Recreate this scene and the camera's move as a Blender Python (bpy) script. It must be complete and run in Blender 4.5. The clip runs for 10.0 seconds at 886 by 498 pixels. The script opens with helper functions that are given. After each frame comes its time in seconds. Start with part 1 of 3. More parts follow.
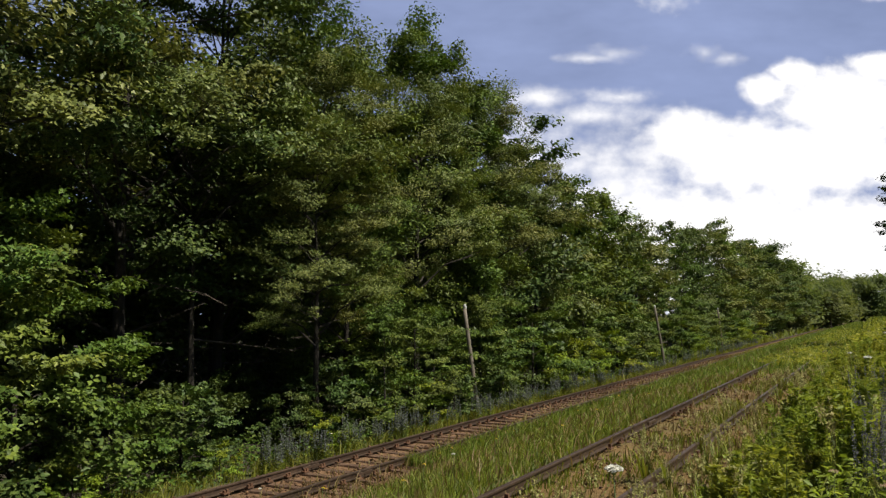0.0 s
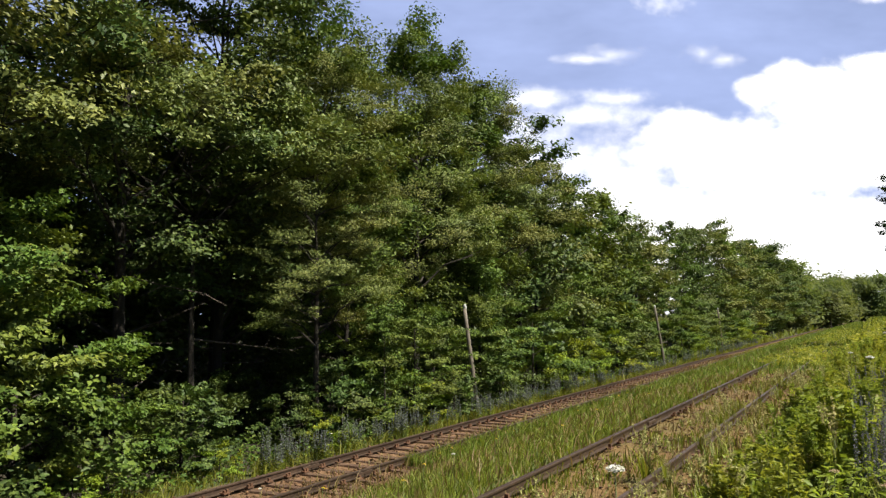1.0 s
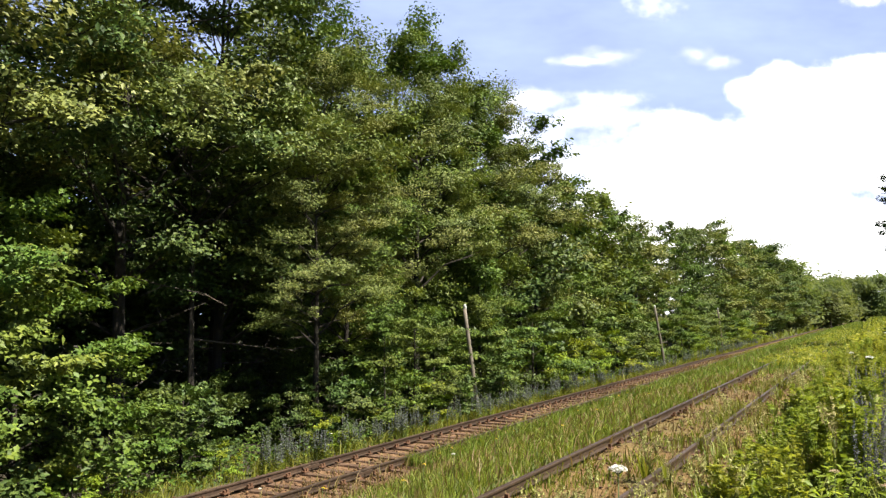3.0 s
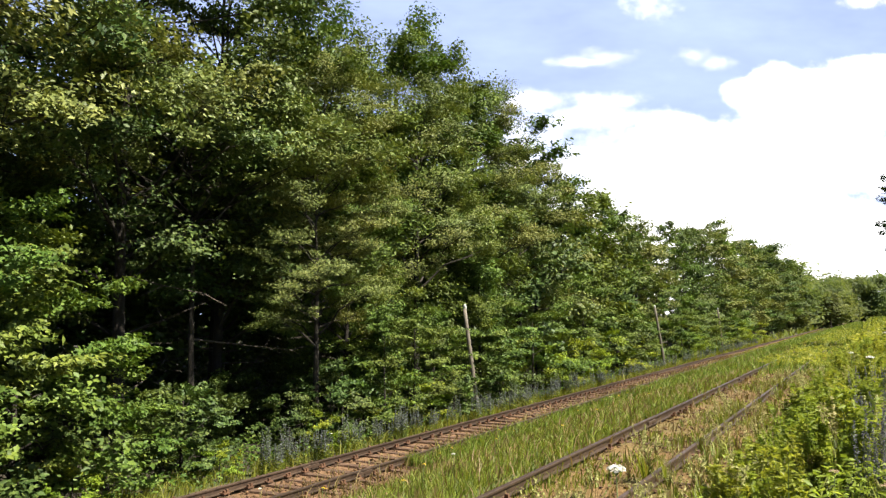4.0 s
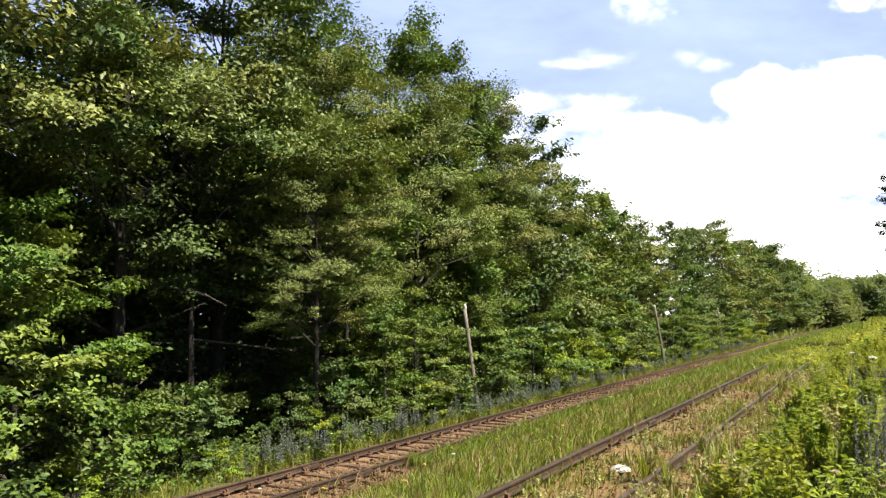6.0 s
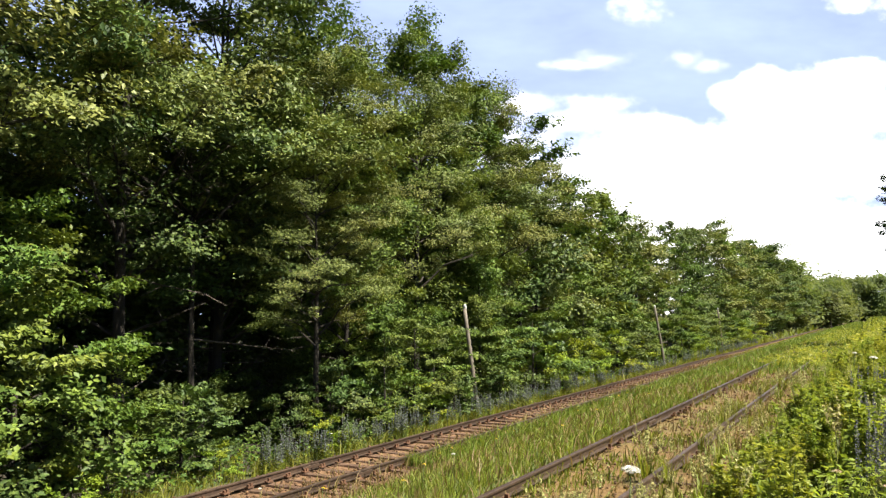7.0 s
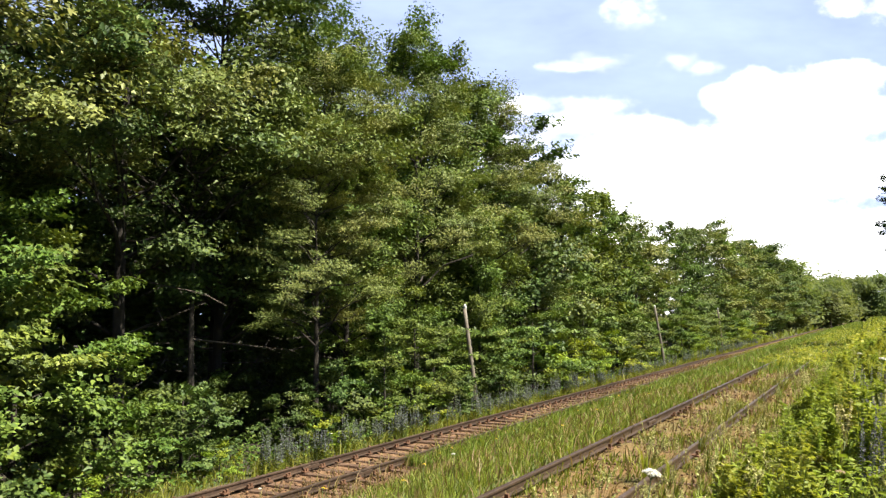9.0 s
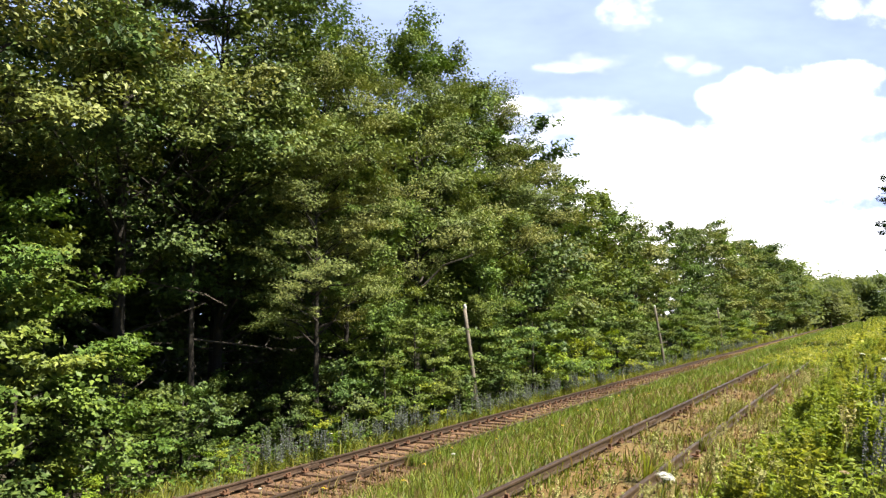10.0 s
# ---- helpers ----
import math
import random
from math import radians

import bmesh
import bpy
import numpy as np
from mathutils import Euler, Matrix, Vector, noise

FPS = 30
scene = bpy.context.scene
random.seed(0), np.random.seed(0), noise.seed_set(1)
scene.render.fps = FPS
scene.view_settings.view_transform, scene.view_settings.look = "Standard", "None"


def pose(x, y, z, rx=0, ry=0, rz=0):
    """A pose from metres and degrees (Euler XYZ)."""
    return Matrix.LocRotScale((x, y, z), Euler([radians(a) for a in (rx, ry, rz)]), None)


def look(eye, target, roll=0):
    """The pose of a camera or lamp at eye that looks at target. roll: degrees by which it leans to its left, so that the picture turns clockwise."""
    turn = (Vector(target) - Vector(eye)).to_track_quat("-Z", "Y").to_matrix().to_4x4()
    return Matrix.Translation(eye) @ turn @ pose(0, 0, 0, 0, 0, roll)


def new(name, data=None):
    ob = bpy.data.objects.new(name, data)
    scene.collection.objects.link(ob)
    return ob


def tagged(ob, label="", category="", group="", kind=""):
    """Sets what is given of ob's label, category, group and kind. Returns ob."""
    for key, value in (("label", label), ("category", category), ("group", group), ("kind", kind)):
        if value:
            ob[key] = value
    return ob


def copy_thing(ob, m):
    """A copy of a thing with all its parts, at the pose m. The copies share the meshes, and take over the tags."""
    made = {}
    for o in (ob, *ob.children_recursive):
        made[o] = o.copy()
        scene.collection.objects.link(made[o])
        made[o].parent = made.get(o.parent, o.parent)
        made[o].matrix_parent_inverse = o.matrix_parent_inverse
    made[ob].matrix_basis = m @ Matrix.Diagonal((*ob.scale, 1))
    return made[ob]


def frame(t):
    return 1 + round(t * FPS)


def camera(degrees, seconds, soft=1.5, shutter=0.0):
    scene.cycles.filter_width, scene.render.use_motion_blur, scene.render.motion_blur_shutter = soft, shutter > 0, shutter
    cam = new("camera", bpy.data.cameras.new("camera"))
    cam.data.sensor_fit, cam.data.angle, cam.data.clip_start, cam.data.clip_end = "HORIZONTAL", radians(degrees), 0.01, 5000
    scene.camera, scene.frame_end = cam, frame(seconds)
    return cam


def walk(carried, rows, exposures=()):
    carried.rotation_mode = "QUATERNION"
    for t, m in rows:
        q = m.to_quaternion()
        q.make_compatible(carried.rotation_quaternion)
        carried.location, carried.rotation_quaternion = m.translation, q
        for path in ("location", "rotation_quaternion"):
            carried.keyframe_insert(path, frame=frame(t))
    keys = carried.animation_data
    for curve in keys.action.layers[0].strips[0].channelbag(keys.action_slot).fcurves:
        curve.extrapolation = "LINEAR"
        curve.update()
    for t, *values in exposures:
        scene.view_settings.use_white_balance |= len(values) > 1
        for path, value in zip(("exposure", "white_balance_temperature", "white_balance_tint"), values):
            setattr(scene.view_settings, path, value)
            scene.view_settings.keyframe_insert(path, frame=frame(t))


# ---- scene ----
cam = camera(60, 10.0, soft=1.35)
CAM_POSE = pose(0, 0, 3.63, 94.84, 0, 29.3)
walk(cam, [(0, CAM_POSE), (10, CAM_POSE)],
     exposures=[(0, 0.20), (0.5, 0.52), (1, 0.76), (1.5, 0.92), (2.5, 1.18), (5, 1.33), (7.5, 1.40), (10, 1.45)])

# ---- world and sun ----
SUN_TO = Vector((0.76, 0.06, 1.04)).normalized()
world = bpy.data.worlds.new("sky")
scene.world = world
world.use_nodes = True
wn = world.node_tree
sky = wn.nodes.new("ShaderNodeTexSky")
sky.sky_type = "NISHITA"
sky.sun_disc = False
sky.sun_elevation = math.asin(SUN_TO.z)
sky.sun_rotation = math.atan2(SUN_TO.x, SUN_TO.y)
sky.air_density, sky.dust_density, sky.ozone_density = 0.4, 0.3, 1.0
wn.links.new(sky.outputs[0], wn.nodes["Background"].inputs[0])
wn.nodes["Background"].inputs[1].default_value = 0.05
sun_data = bpy.data.lights.new("sun", "SUN")
sun_data.energy, sun_data.angle, sun_data.color = 5.0, radians(0.53), (1.0, 0.94, 0.80)
sun = new("sun", sun_data)
sun.matrix_world = look(SUN_TO * 200, (0, 0, 0))


# ---- node helpers ----
def material(name):
    m = bpy.data.materials.new(name)
    m.use_nodes = True
    nt = m.node_tree
    return m, nt, nt.nodes["Principled BSDF"], nt.nodes["Material Output"]


def node(nt, kind, **values):
    n = nt.nodes.new(kind)
    for k, v in values.items():
        n.inputs[k].default_value = v
    return n


def ramp(nt, source, stops):
    r = nt.nodes.new("ShaderNodeValToRGB")
    while len(r.color_ramp.elements) < len(stops):
        r.color_ramp.elements.new(0.5)
    for e, (p, c) in zip(r.color_ramp.elements, stops):
        e.position, e.color = p, (*c, 1)
    nt.links.new(source, r.inputs[0])
    return r.outputs[0]


def mixed(nt, fac, a, b, blend="MIX"):
    n = nt.nodes.new("ShaderNodeMix")
    n.data_type, n.blend_type = "RGBA", blend
    for sock, v in ((n.inputs[0], fac), (n.inputs[6], a), (n.inputs[7], b)):
        if isinstance(v, (int, float)):
            sock.default_value = v
        elif isinstance(v, tuple):
            sock.default_value = (*v, 1)
        else:
            nt.links.new(v, sock)
    return n.outputs[2]


def calc(nt, op, a, b=0.0, c=0.0):
    n = nt.nodes.new("ShaderNodeMath")
    n.operation = op
    for sock, v in zip(n.inputs, (a, b, c)):
        if isinstance(v, (int, float)):
            sock.default_value = v
        else:
            nt.links.new(v, sock)
    return n.outputs[0]


def fractal(nt, scale, detail=4.0, vector=None, rough=0.6):
    n = node(nt, "ShaderNodeTexNoise", Scale=scale, Detail=detail, Roughness=rough)
    if vector is not None:
        nt.links.new(vector, n.inputs["Vector"])
    return n.outputs["Fac"]


def bump(nt, bsdf, height, strength, distance):
    b = node(nt, "ShaderNodeBump", Strength=strength, Distance=distance)
    nt.links.new(height, b.inputs["Height"])
    nt.links.new(b.outputs[0], bsdf.inputs["Normal"])


def leaf_material(name, dark, mid, light, through_light=0.35, gloss=0.3, rough=0.5, hue=0.448, pass_colour=(1.0, 0.95, 0.45)):
    """Leaves: each one its own green, some light passing through, a little sheen."""
    m, nt, bsdf, out = material(name)
    geo = nt.nodes.new("ShaderNodeNewGeometry")
    info = nt.nodes.new("ShaderNodeObjectInfo")
    col = ramp(nt, geo.outputs["Random Per Island"], [(0.0, dark), (0.55, mid), (1.0, light)])
    coord = nt.nodes.new("ShaderNodeTexCoord")
    patch = fractal(nt, 0.55, 2.0, coord.outputs["Object"])
    hsv = nt.nodes.new("ShaderNodeHueSaturation")
    nt.links.new(col, hsv.inputs["Color"])
    nt.links.new(calc(nt, "MULTIPLY_ADD", info.outputs["Random"], 0.045, hue), hsv.inputs["Hue"])
    nt.links.new(calc(nt, "MULTIPLY_ADD", patch, 1.0, 0.5), hsv.inputs["Value"])
    bsdf.inputs["Roughness"].default_value = rough
    bsdf.inputs["Specular IOR Level"].default_value = gloss
    nt.links.new(hsv.outputs[0], bsdf.inputs["Base Color"])
    tr = nt.nodes.new("ShaderNodeBsdfTranslucent")
    nt.links.new(mixed(nt, 1.0, hsv.outputs[0], pass_colour, "MULTIPLY"), tr.inputs[0])
    mx = nt.nodes.new("ShaderNodeMixShader")
    mx.inputs[0].default_value = through_light
    nt.links.new(bsdf.outputs[0], mx.inputs[1])
    nt.links.new(tr.outputs[0], mx.inputs[2])
    nt.links.new(mx.outputs[0], out.inputs["Surface"])
    return m


def rough_material(name, a, b, scale, roughness=0.9, relief=0.4, distance=0.01, detail=6.0, metal=0.0):
    m, nt, bsdf, out = material(name)
    coord = nt.nodes.new("ShaderNodeTexCoord").outputs["Object"]
    info = nt.nodes.new("ShaderNodeObjectInfo")
    n1 = fractal(nt, scale, detail, coord)
    n2 = fractal(nt, scale * 9, 3.0, coord)
    col = ramp(nt, n1, [(0.3, a), (0.7, b)])
    col = mixed(nt, n2, col, tuple(c * 0.55 for c in a))
    hsv = nt.nodes.new("ShaderNodeHueSaturation")
    nt.links.new(col, hsv.inputs["Color"])
    nt.links.new(calc(nt, "MULTIPLY_ADD", info.outputs["Random"], 0.4, 0.95), hsv.inputs["Value"])
    nt.links.new(hsv.outputs[0], bsdf.inputs["Base Color"])
    bsdf.inputs["Roughness"].default_value = roughness
    bsdf.inputs["Metallic"].default_value = metal
    bump(nt, bsdf, n2, relief, distance)
    return m


def flower_material(name, a, b, through_light=0.3):
    return leaf_material(name, a, tuple((x + y) / 2 for x, y in zip(a, b)), b, through_light, 0.2, 0.7, 0.478, (1.0, 1.0, 0.95))


LEAF_OAK = leaf_material("leaf_deep_green", (0.030, 0.066, 0.017), (0.062, 0.122, 0.028), (0.120, 0.190, 0.046), 0.20, 0.30, 0.52)
LEAF_MAPLE = leaf_material("leaf_fresh_green", (0.045, 0.096, 0.018), (0.088, 0.168, 0.028), (0.155, 0.250, 0.044), 0.24, 0.30, 0.52)
LEAF_ASH = leaf_material("leaf_olive_green", (0.070, 0.110, 0.030), (0.135, 0.195, 0.050), (0.230, 0.290, 0.086), 0.22, 0.32, 0.5)
LEAF_LIME = leaf_material("leaf_yellow_green", (0.105, 0.190, 0.018), (0.180, 0.300, 0.026), (0.260, 0.380, 0.042), 0.34)
# far leaves: distance haze is mixed into the colour as a paler green
LEAF_FAR_HAZE = leaf_material("leaf_far_green", (0.110, 0.150, 0.060), (0.155, 0.210, 0.080), (0.210, 0.265, 0.110), 0.55, 0.3, 0.5, 0.468)
LEAF_CONE = leaf_material("needle_dark_green", (0.014, 0.034, 0.014), (0.022, 0.050, 0.018), (0.035, 0.070, 0.024), 0.15)
LEAF_WEED = leaf_material("weed_green", (0.175, 0.250, 0.036), (0.280, 0.375, 0.056), (0.410, 0.490, 0.115), 0.56, 0.3, 0.5, 0.457)
GRASS = leaf_material("grass_green", (0.090, 0.150, 0.022), (0.175, 0.260, 0.036), (0.310, 0.365, 0.075), 0.44, 0.3, 0.5, 0.452)
GRASS_DRY = leaf_material("grass_straw", (0.150, 0.135, 0.040), (0.250, 0.220, 0.080), (0.380, 0.330, 0.150), 0.35)
SEED = flower_material("seed_head_cream", (0.28, 0.285, 0.09), (0.53, 0.50, 0.22))
SPIKE = flower_material("spike_grey_blue", (0.115, 0.130, 0.115), (0.225, 0.235, 0.245))
SPIKE_VIOLET = flower_material("spike_grey_violet", (0.115, 0.110, 0.125), (0.235, 0.225, 0.265))
PETAL_WHITE = flower_material("petal_white", (0.70, 0.69, 0.62), (0.86, 0.86, 0.80), 0.2)
PETAL_PINK = flower_material("petal_dry_pink", (0.40, 0.28, 0.17), (0.58, 0.44, 0.30), 0.2)
PETAL_YELLOW = flower_material("petal_yellow", (0.62, 0.48, 0.03), (0.80, 0.66, 0.06), 0.2)
STEM = rough_material("stem_green", (0.10, 0.15, 0.04), (0.17, 0.21, 0.07), 30, 0.7, 0.2, 0.002)
BARK = rough_material("bark_grey_brown", (0.022, 0.017, 0.013), (0.055, 0.045, 0.035), 5, 0.95, 0.9, 0.03)
DEADWOOD = rough_material("bare_grey_wood", (0.075, 0.060, 0.048), (0.150, 0.125, 0.105), 8, 0.9, 0.5, 0.01)
POLE_WOOD = rough_material("weathered_pole_wood", (0.140, 0.118, 0.094), (0.260, 0.222, 0.182), 4, 0.9, 0.6, 0.01)
PORCELAIN = rough_material("insulator_porcelain", (0.60, 0.60, 0.58), (0.78, 0.78, 0.76), 12, 0.25, 0.05, 0.002)
RUST_DARK = rough_material("rail_dark_rust", (0.040, 0.025, 0.017), (0.100, 0.064, 0.042), 6, 0.5, 0.4, 0.004)
RUST_RED = rough_material("plate_red_rust", (0.115, 0.055, 0.030), (0.205, 0.105, 0.056), 14, 0.85, 0.5, 0.006)
TIMBER = rough_material("sleeper_timber", (0.075, 0.040, 0.024), (0.210, 0.125, 0.075), 5, 0.92, 0.8, 0.012)
STONE = rough_material("ballast_stone", (0.120, 0.068, 0.036), (0.270, 0.170, 0.098), 3, 0.95, 0.5, 0.01)


def stone_variation(m):
    nt = m.node_tree
    bsdf = nt.nodes["Principled BSDF"]
    src = bsdf.inputs["Base Color"].links[0].from_socket
    geo = nt.nodes.new("ShaderNodeNewGeometry")
    tone = ramp(nt, geo.outputs["Random Per Island"], [(0.0, (0.45, 0.38, 0.34)), (0.7, (0.95, 0.9, 0.84)), (1.0, (1.5, 1.42, 1.25))])
    nt.links.new(mixed(nt, 1.0, src, tone, "MULTIPLY"), bsdf.inputs["Base Color"])


stone_variation(STONE)


def ground_material():
    """Soil, gravel beds, grass thatch and leaf litter, by their strips along the line."""
    m, nt, bsdf, out = material("ground_soil")
    geo = nt.nodes.new("ShaderNodeNewGeometry")
    pos = geo.outputs["Position"]
    sep = nt.nodes.new("ShaderNodeSeparateXYZ")
    nt.links.new(pos, sep.inputs[0])
    wob = fractal(nt, 0.7, 5.0, pos)
    x = calc(nt, "ADD", sep.outputs[0], calc(nt, "MULTIPLY_ADD", wob, 2.4, -1.2))

    def strip(a, b, soft):
        lo = node(nt, "ShaderNodeMapRange", **{"From Min": a - soft, "From Max": a + soft})
        hi = node(nt, "ShaderNodeMapRange", **{"From Min": b + soft, "From Max": b - soft})
        nt.links.new(x, lo.inputs[0])
        nt.links.new(x, hi.inputs[0])
        return calc(nt, "MULTIPLY", lo.outputs[0], hi.outputs[0])

    fine = fractal(nt, 9.0, 8.0, pos, 0.7)
    big = fractal(nt, 0.9, 5.0, pos)
    thatch = ramp(nt, fine, [(0.3, (0.050, 0.065, 0.016)), (0.55, (0.105, 0.120, 0.030)), (0.75, (0.190, 0.170, 0.070))])
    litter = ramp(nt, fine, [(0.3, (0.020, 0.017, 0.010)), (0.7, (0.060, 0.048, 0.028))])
    bed = ramp(nt, fine, [(0.28, (0.050, 0.024, 0.011)), (0.5, (0.165, 0.088, 0.042)), (0.72, (0.330, 0.205, 0.110))])
    dirt = ramp(nt, fine, [(0.25, (0.075, 0.038, 0.013)), (0.5, (0.175, 0.100, 0.034)), (0.75, (0.280, 0.185, 0.075))])
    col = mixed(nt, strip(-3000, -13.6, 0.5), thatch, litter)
    col = mixed(nt, strip(-12.6, -9.3, 0.35), col, bed)
    patch = ramp(nt, big, [(0.38, (0, 0, 0)), (0.6, (1, 1, 1))])
    col = mixed(nt, calc(nt, "MULTIPLY", strip(-4.6, -1.6, 0.3), calc(nt, "MULTIPLY_ADD", patch, 0.45, 0.55)), col, dirt)
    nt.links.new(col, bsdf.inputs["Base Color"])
    bsdf.inputs["Roughness"].default_value = 0.97
    bump(nt, bsdf, fine, 0.8, 0.05)
    return m


GROUND = ground_material()


# ---- mesh helpers ----
def tri_mesh(name, verts, tris, smooth=False):
    """A mesh of triangles from two arrays."""
    verts, tris = np.asarray(verts, np.float32), np.asarray(tris, np.int32)
    me = bpy.data.meshes.new(name)
    me.vertices.add(len(verts))
    me.vertices.foreach_set("co", verts.ravel())
    me.loops.add(len(tris) * 3)
    me.loops.foreach_set("vertex_index", tris.ravel())
    me.polygons.add(len(tris))
    me.polygons.foreach_set("loop_start", np.arange(0, len(tris) * 3, 3, dtype=np.int32))
    if smooth:
        me.polygons.foreach_set("use_smooth", np.ones(len(tris), dtype=bool))
    me.update(calc_edges=True)
    return me


class Buf:
    """Collects pieces of geometry into one mesh."""

    def __init__(self):
        self.v, self.t, self.n = [], [], 0

    def add(self, v, t):
        v = np.asarray(v, float)
        self.v.append(v)
        self.t.append(np.asarray(t) + self.n)
        self.n += len(v)
        return self

    def mesh(self, name, mat, smooth=False):
        me = tri_mesh(name, np.concatenate(self.v), np.concatenate(self.t), smooth)
        me.materials.append(mat)
        return me


def part(name, data, parent, label="", at=None):
    """One mesh object under a thing or under a part."""
    ob = new(name, data)
    ob.parent = parent
    if at is not None:
        ob.matrix_basis = at
    return tagged(ob, label)


def bm_mesh(name, bm, mat, smooth=False):
    bmesh.ops.triangulate(bm, faces=bm.faces)
    me = bpy.data.meshes.new(name)
    bm.to_mesh(me)
    bm.free()
    me.materials.append(mat)
    if smooth:
        me.polygons.foreach_set("use_smooth", np.ones(len(me.polygons), dtype=bool))
    return me


def tube(buf, path, radii, sides=6):
    """A round tapered limb along a path."""
    path, k = np.asarray(path, float), len(path)
    d = np.gradient(path, axis=0)
    d /= np.linalg.norm(d, axis=1)[:, None] + 1e-9
    ref = np.where(np.abs(d[:, 2:3]) > 0.9, [[1.0, 0, 0]], [[0, 0, 1.0]])
    u = np.cross(d, ref)
    u /= np.linalg.norm(u, axis=1)[:, None]
    w = np.cross(d, u)
    a = np.linspace(0, 2 * np.pi, sides, endpoint=False)
    ring = u[:, None, :] * np.cos(a)[None, :, None] + w[:, None, :] * np.sin(a)[None, :, None]
    v = (path[:, None, :] + ring * np.asarray(radii)[:, None, None]).reshape(-1, 3)
    t = []
    for i in range(k - 1):
        for j in range(sides):
            a0, a1 = i * sides + j, i * sides + (j + 1) % sides
            t += [(a0, a1, a1 + sides), (a0, a1 + sides, a0 + sides)]
    v = np.concatenate([v, path[-1:]])
    t += [((k - 1) * sides + j, (k - 1) * sides + (j + 1) % sides, k * sides) for j in range(sides)]
    buf.add(v, t)


def leaves(buf, rng, pos, size, out=None, droop=0.35, tilt=0.5, width=0.54, face=None):
    """Folded pointed leaves at the given places, mostly facing up, with their own turn."""
    n = len(pos)
    if n == 0:
        return
    a = rng.uniform(0, 2 * np.pi, n)
    h = np.stack([np.cos(a), np.sin(a), -droop + rng.normal(0, 0.35, n)], 1)
    if out is not None:
        h[:, :2] += out[:, :2] * 1.1
    h /= np.linalg.norm(h, axis=1)[:, None]
    up = np.array([[0, 0, 1.0]]) + rng.normal(0, tilt, (n, 3))
    if face is not None:
        up += face
    side = np.cross(h, up)
    side /= np.linalg.norm(side, axis=1)[:, None] + 1e-9
    nor = np.cross(side, h)
    s = size * rng.uniform(0.6, 1.35, n)[:, None]
    w = s * width * 0.5 * rng.uniform(0.8, 1.2, n)[:, None]
    base, tip = pos - h * s * 0.5, pos + h * s * 0.5 - nor * s * 0.10
    mid = pos - h * s * 0.05 + nor * s * 0.06
    v = np.stack([base, mid + side * w, tip, mid - side * w], 1).reshape(-1, 3)
    i = np.arange(n)[:, None] * 4
    t = np.concatenate([i + [[0, 1, 2]], i + [[0, 2, 3]]])
    buf.add(v, t)


# ---- trees ----
def limb_meshes(rng, twigwood, at, reach, twigs, per_twig, leaf, leaf_mat, bark, thick, clump, flat):
    """One bough that bends out to its end, with twigs, and the leaves that hang on them."""
    wood, green = Buf(), Buf()
    s = np.linspace(0, 1, 6)[:, None]
    length = float(np.linalg.norm(reach))
    bow = np.array([0, 0, 0.16 * length])
    path = reach * s + bow * (s * (1 - s) * 2) + rng.normal(0, 0.035 * length, (6, 3)) * (s > 0)
    tube(wood, path, thick * (1.05 - 0.85 * s[:, 0]), 5)
    fwd = reach / length
    for k in range(twigs):
        f = (1 - rng.random() ** 1.5 * 0.64) * 5
        i = min(int(f), 4)
        p = path[i] + (path[i + 1] - path[i]) * (f - i)
        td = rng.normal(0, 0.75, 3) * [1, 1, 0.15 + 0.9 * flat] + fwd * 0.6 + [0, 0, 0.10]
        td /= np.linalg.norm(td)
        tl = clump * rng.uniform(0.6, 1.5)
        end = p + td * tl
        tube(twigwood, at + np.stack([p, p + td * tl * 0.5 + [0, 0, 0.05 * tl], end]), np.array([0.3, 0.2, 0.08]) * thick * 0.6, 3)
        m = int(per_twig * rng.uniform(0.6, 1.4))
        along = rng.uniform(0.35, 1.0, m)[:, None]
        off = rng.normal(0, 1, (m, 3))
        off *= (rng.random((m, 1)) ** 0.4 / np.linalg.norm(off, axis=1)[:, None]) * np.array([1, 1, flat]) * 0.50 * tl
        leaves(green, rng, p + td * tl * along + off, leaf, np.repeat(td[None], m, 0), 0.35, 0.42, 0.56, fwd * [0.75, 0.75, 0.3])
    return wood.mesh("limb", bark), green.mesh("foliage", leaf_mat)


